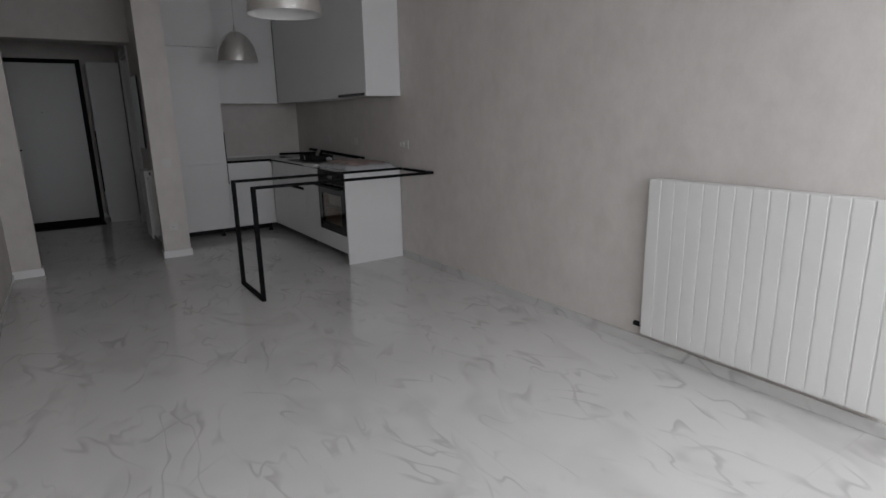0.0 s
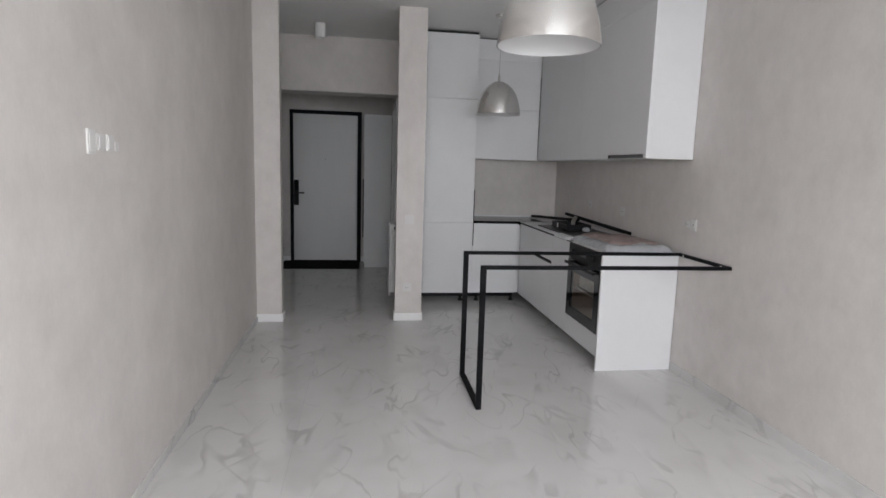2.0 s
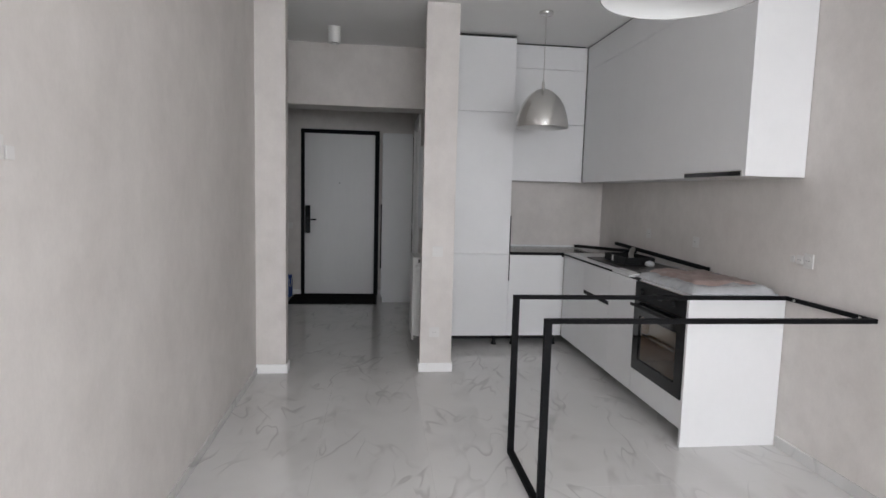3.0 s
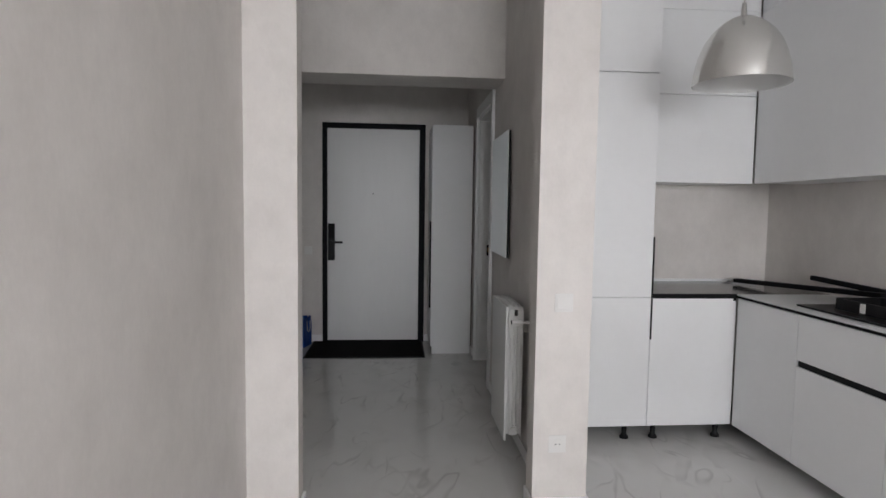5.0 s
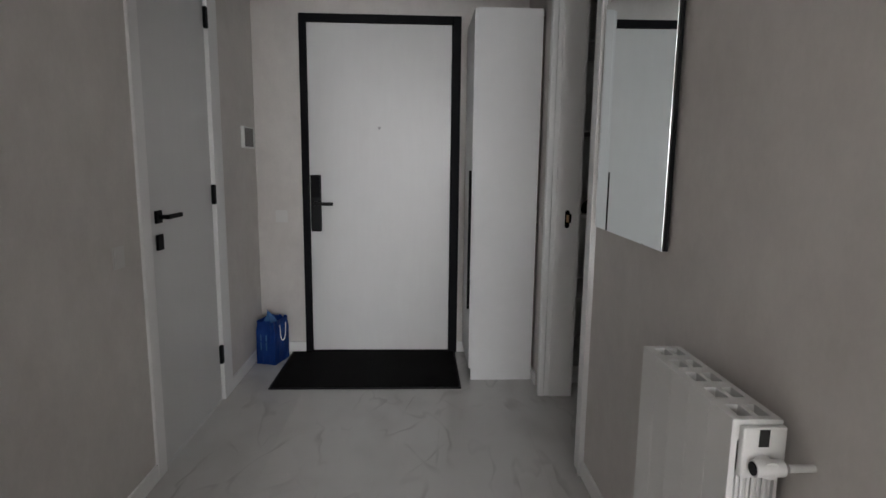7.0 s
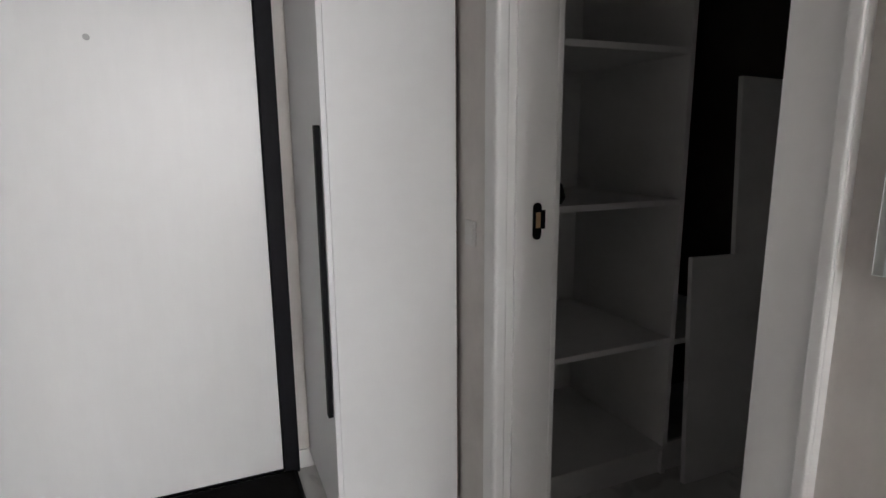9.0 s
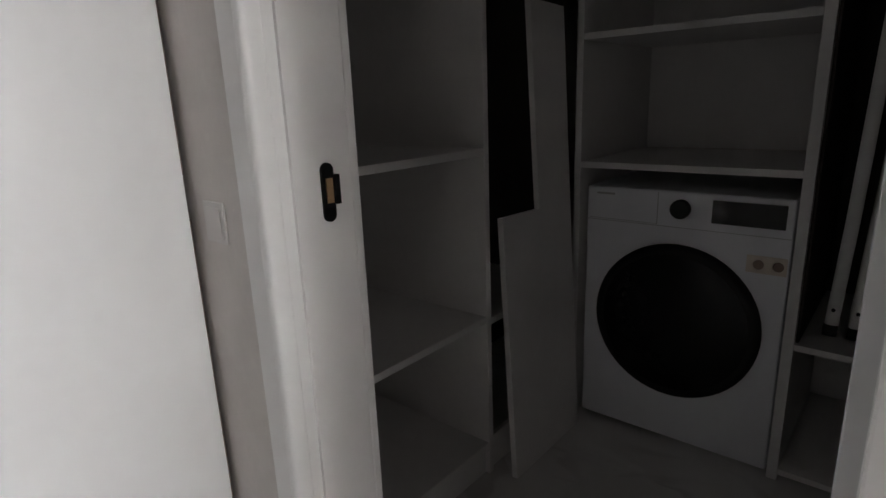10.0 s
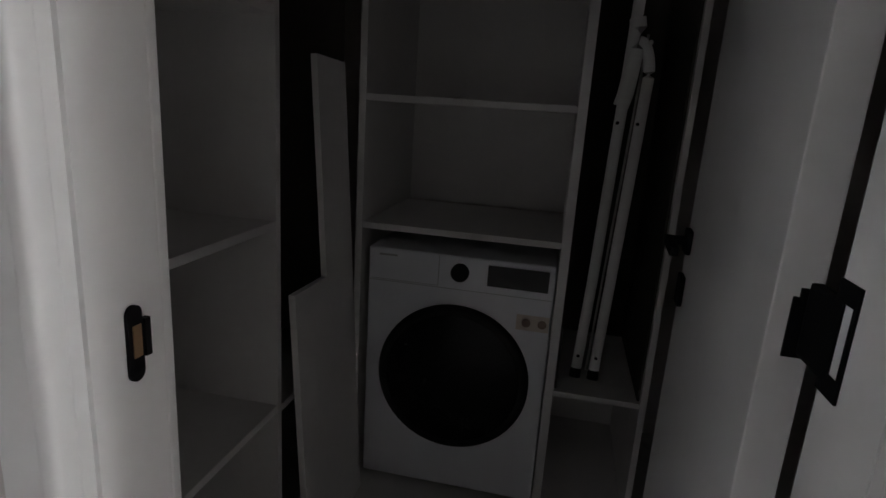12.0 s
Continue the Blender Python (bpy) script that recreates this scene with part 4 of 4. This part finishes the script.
hang = thing("hanging_niche", (2.13, 3.05, 0), "dark open hanging niche with one low shelf", "wardrobe")
# back and side sheets carry the niche's deep shade in their colour
part("back", boxes((1.893, 2.9, 3.318, 3.33, 0.0, 2.6)), NICHE_SHADE, hang, "back panel coloured dark for the deep shade of the niche")
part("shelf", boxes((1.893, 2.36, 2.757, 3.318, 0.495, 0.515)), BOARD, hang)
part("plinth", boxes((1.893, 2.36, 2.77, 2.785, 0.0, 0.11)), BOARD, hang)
part("lining", boxes((1.893, 1.899, 2.79, 3.318, 0.52, 2.6), (2.352, 2.36, 2.79, 3.318, 0.52, 2.6)), NICHE_SHADE, hang, "thin dark sheets added for the shade on the niche sides")

cable = tagged(mesh_object("black_pouch", lathe([(0, 0), (0.045, 0.002), (0.055, 0.02), (0.045, 0.06), (0.022, 0.085), (0, 0.088)], (1.40, 2.83, 1.0101), 12), BLACK_PLASTIC), "small black pouch lying on a shelf", "pouch")

tower = thing("washer_cabinet", (2.66, 2.4, 0), "white chipboard cabinet with open shelves above the washing machine", "shelf")
part("side", boxes((2.362, 2.96, 2.718, 2.74, 0, 2.6), bevel=0.001), BOARD, tower)
part("side", boxes((2.362, 2.96, 2.056, 2.084, 0, 2.6), bevel=0.001), BOARD, tower)
part("back", boxes((2.94, 2.952, 2.084, 2.718, 0.925, 2.6)), BOARD, tower)
for z in (0.905, 1.305, 1.705, 2.105, 2.5):
    part("shelf", boxes((2.364, 2.94 if z > 1 else 2.9, 2.0845, 2.7175, z, z + 0.02), bevel=0.001), BOARD, tower)

niche = thing("niche_cabinet", (2.66, 1.77, 0), "white chipboard tall niche with one low shelf and a shade-dark back", "shelf")
part("shelf", boxes((2.364, 2.95, 1.79, 2.055, 0.422, 0.44), bevel=0.001), BOARD, niche)
part("bottom", boxes((2.364, 2.95, 1.79, 2.055, 0.02, 0.038), bevel=0.001), BOARD, niche)
part("side", boxes((2.362, 2.96, 1.77, 1.789, 0, 2.6), bevel=0.001), BOARD, niche)
# shade above the low shelf is painted: dark back here, dark sheets inside
part("back", boxes((2.93, 2.942, 1.79, 2.055, 0.44, 2.6)), NICHE_SHADE, niche, "back panel coloured dark for the deep shade of the niche")
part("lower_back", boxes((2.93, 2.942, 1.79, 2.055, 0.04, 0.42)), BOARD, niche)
part("lining", boxes((2.38, 2.93, 2.0475, 2.055, 0.441, 2.6), (2.38, 2.93, 1.79, 1.797, 0.441, 2.6)), NICHE_SHADE, niche, "thin dark sheets added for the shade on the niche sides")

# L-shaped offcut leaning on the cabinets
off = bmesh.new()
outline = [(0, 0), (0.4, 0), (0.4, 1.425), (0.2, 1.425), (0.2, 0.81), (0, 0.81)]
fr = [off.verts.new((x, 0, z)) for x, z in outline]
bk = [off.verts.new((x, 0.018, z)) for x, z in outline]
off.faces.new(fr)
off.faces.new(bk[::-1])
for i in range(6):
    j = (i + 1) % 6
    off.faces.new((fr[j], fr[i], bk[i], bk[j]))
bmesh.ops.recalc_face_normals(off, faces=off.faces[:])
bmesh.ops.transform(off, matrix=Matrix.Translation((1.9, 2.672, 0.002)) @ Matrix.Rotation(radians(1.8), 4, "Y") @ Matrix.Rotation(radians(-4.4), 4, "X"), verts=off.verts[:])
offcut = tagged(mesh_object("board_offcut", off, BOARD), "L-shaped white board leaning against the cabinets", "board")

# washing machine, front towards the door
wm = thing("washing_machine", (2.64, 2.385, 0), "white front-loading washing machine with a large dark door", "washer")
WX, WY0, WY1 = 2.362, 2.088, 2.69
part("body", boxes((WX, 2.89, WY0, WY1, 0.02, 0.848), bevel=0.008, segments=3), WASHER, wm, "white enamelled housing")
for x in (2.42, 2.83):
    for y in (WY0 + 0.06, WY1 - 0.06):
        part("foot", rod((x, y, 0), (x, y, 0.022), 0.022, 16), BLACK_PLASTIC, wm)
part("panel_seam", boxes((WX - 0.0012, WX, WY0 + 0.004, WY1 - 0.004, 0.737, 0.7388)), GREY_PLASTIC, wm, "fine seam under the control panel")


def faced(profile, y, z, sides=56):
    bm = lathe(profile, (0, 0, 0), sides)
    bmesh.ops.transform(bm, matrix=Matrix.Translation((WX, y, z)) @ Matrix.Rotation(radians(-90), 4, "Y"), verts=bm.verts[:])
    return bm


door = part("door", faced([(0.252, 0.0), (0.252, 0.012), (0.246, 0.02), (0.232, 0.024), (0.222, 0.022)], 2.388, 0.434), BLACK_PLASTIC, wm, "round black door ring")
part("door_glass", faced([(0.222, 0.022), (0.2, 0.026), (0.15, 0.031), (0.08, 0.034), (0, 0.035)], 2.388, 0.434), DOOR_GLASS, door, "dark tinted glass")
knob = part("dial", faced([(0.029, 0.0), (0.029, 0.016), (0.026, 0.021), (0.0, 0.022)], 2.386, 0.796, 32), BLACK_PLASTIC, wm, "dark programme dial")
part("display", boxes((WX - 0.003, WX, 2.108, 2.298, 0.762, 0.83), bevel=0.001), HOB_GLASS, wm, "black display window")
part("name_mark", boxes((WX - 0.001, WX, 2.595, 2.655, 0.823, 0.829)), GREY_PLASTIC, wm, "small grey maker's mark")
part("drawer_seam", boxes((WX - 0.001, WX, 2.455, 2.457, 0.742, 0.842), (WX - 0.001, WX, 2.457, 2.68, 0.7425, 0.744)), GREY_PLASTIC, wm, "outline of the detergent drawer")
st = part("sticker", boxes((WX - 0.001, WX, 2.094, 2.196, 0.632, 0.683)), STICKER, wm, "small beige sticker")
for y in (2.115, 2.165):
    part("sticker_print", faced([(0.0, 0.0022), (0.014, 0.0022), (0.014, 0.0012)], y, 0.657, 16), STICKER_DARK, st)

# folded clothes airer standing in the niche
airer = thing("clothes_airer", (2.49, 1.95, 0.44), "folded white metal clothes airer standing in the niche", "airer")


def flat_tube(points, r):
    """A tube through (y, z) points in one upright plane, pressed flat along x."""
    bm = sweep([(0.0, y, z) for y, z in points], r, 14)
    bmesh.ops.transform(bm, matrix=Matrix.Translation((2.49, 0, 0)) @ Matrix.Diagonal((0.5, 1, 1, 1)), verts=bm.verts[:])
    return bm


bend = [(1.891 + 0.04 * (1 - math.cos(a)), 1.42 + 0.1 * math.sin(a)) for a in np.linspace(0, math.pi / 2, 10)]
for y0, curve in ((1.988, [(1.988, 0.458), (1.972, 0.785), (1.958, 1.22), (1.953, 1.352), (1.942, 1.75)]), (1.93, [(1.93, 0.458), (1.916, 0.79), (1.902, 1.138), (1.896, 1.29)] + bend)):
    t = part("leg", flat_tube(curve, 0.017), PLASTIC, airer, "white flattened tube leg")
    part("rubber_foot", flat_tube([(y0 + 0.001, 0.441), (y0, 0.475)], 0.0185), BLACK_PLASTIC, t)
    for k in (0.05, 0.8):
        y, z = y0 - 0.033 * k, 0.47 + 1.02 * k
        part("rivet", rod((2.4795, y, z), (2.483, y, z), 0.0055, 10), BLACK_PLASTIC, t)
joint = flat_tube([(1.958, 1.335), (1.95, 1.37), (1.943, 1.43), (1.937, 1.5), (1.938, 1.56), (1.944, 1.585)], 0.024)
part("joint", joint, PLASTIC, airer, "pale plastic folding joint")
part("pin", rod((2.478, 1.899, 1.518), (2.502, 1.899, 1.518), 0.007, 12), PLASTIC, airer, "small white pivot pin")
part("wire", sweep([(2.56, 1.95, 0.441), (2.56, 1.9, 1.55)], 0.004), STEEL, airer, "thin grey wire")

# ---- floor tiles, each its own piece ----
TW, TL, J = 0.6, 1.2, 0.0004


def tile_mesh(w, l):
    bm = boxes((J / 2, w - J / 2, J / 2, l - J / 2, -0.008, 0.0))
    top_edges = [e for e in bm.edges if all(v.co.z > -0.001 for v in e.verts)]
    bmesh.ops.bevel(bm, geom=top_edges, offset=0.00015, segments=1, affect="EDGES")
    me = bpy.data.meshes.new("tile")
    bm.to_mesh(me)
    bm.free()
    me.materials.append(MARBLE)
    return me


tile_cache = {}


def lay_tiles(x0, x1, y0, y1, ox, oy):
    gx = [x0] + [x for x in (ox + TW * k for k in range(-20, 21)) if x0 + 0.01 < x < x1 - 0.01] + [x1]
    gy = [y0] + [y for y in (oy + TL * k for k in range(-20, 21)) if y0 + 0.01 < y < y1 - 0.01] + [y1]
    for a, b in zip(gx, gx[1:]):
        for c, d in zip(gy, gy[1:]):
            key = (round(b - a, 4), round(d - c, 4))
            if key not in tile_cache:
                tile_cache[key] = tile_mesh(*key)
            ob = new("tile", tile_cache[key])
            ob.parent = floor
            ob.location = (a, c, 0.0)


lay_tiles(XL, XR, YW, 0.0, 0.35, -0.6)
lay_tiles(-0.03, 1.003, 0.0, 0.13, 0.35, -0.6)
lay_tiles(1.252, XR, 0.0, YB, 0.35, -0.6)
lay_tiles(HL, HR, 0.13, YE, 0.35, -0.6)
lay_tiles(HR, XR, YB + 0.13, YE, 0.35, -0.6)
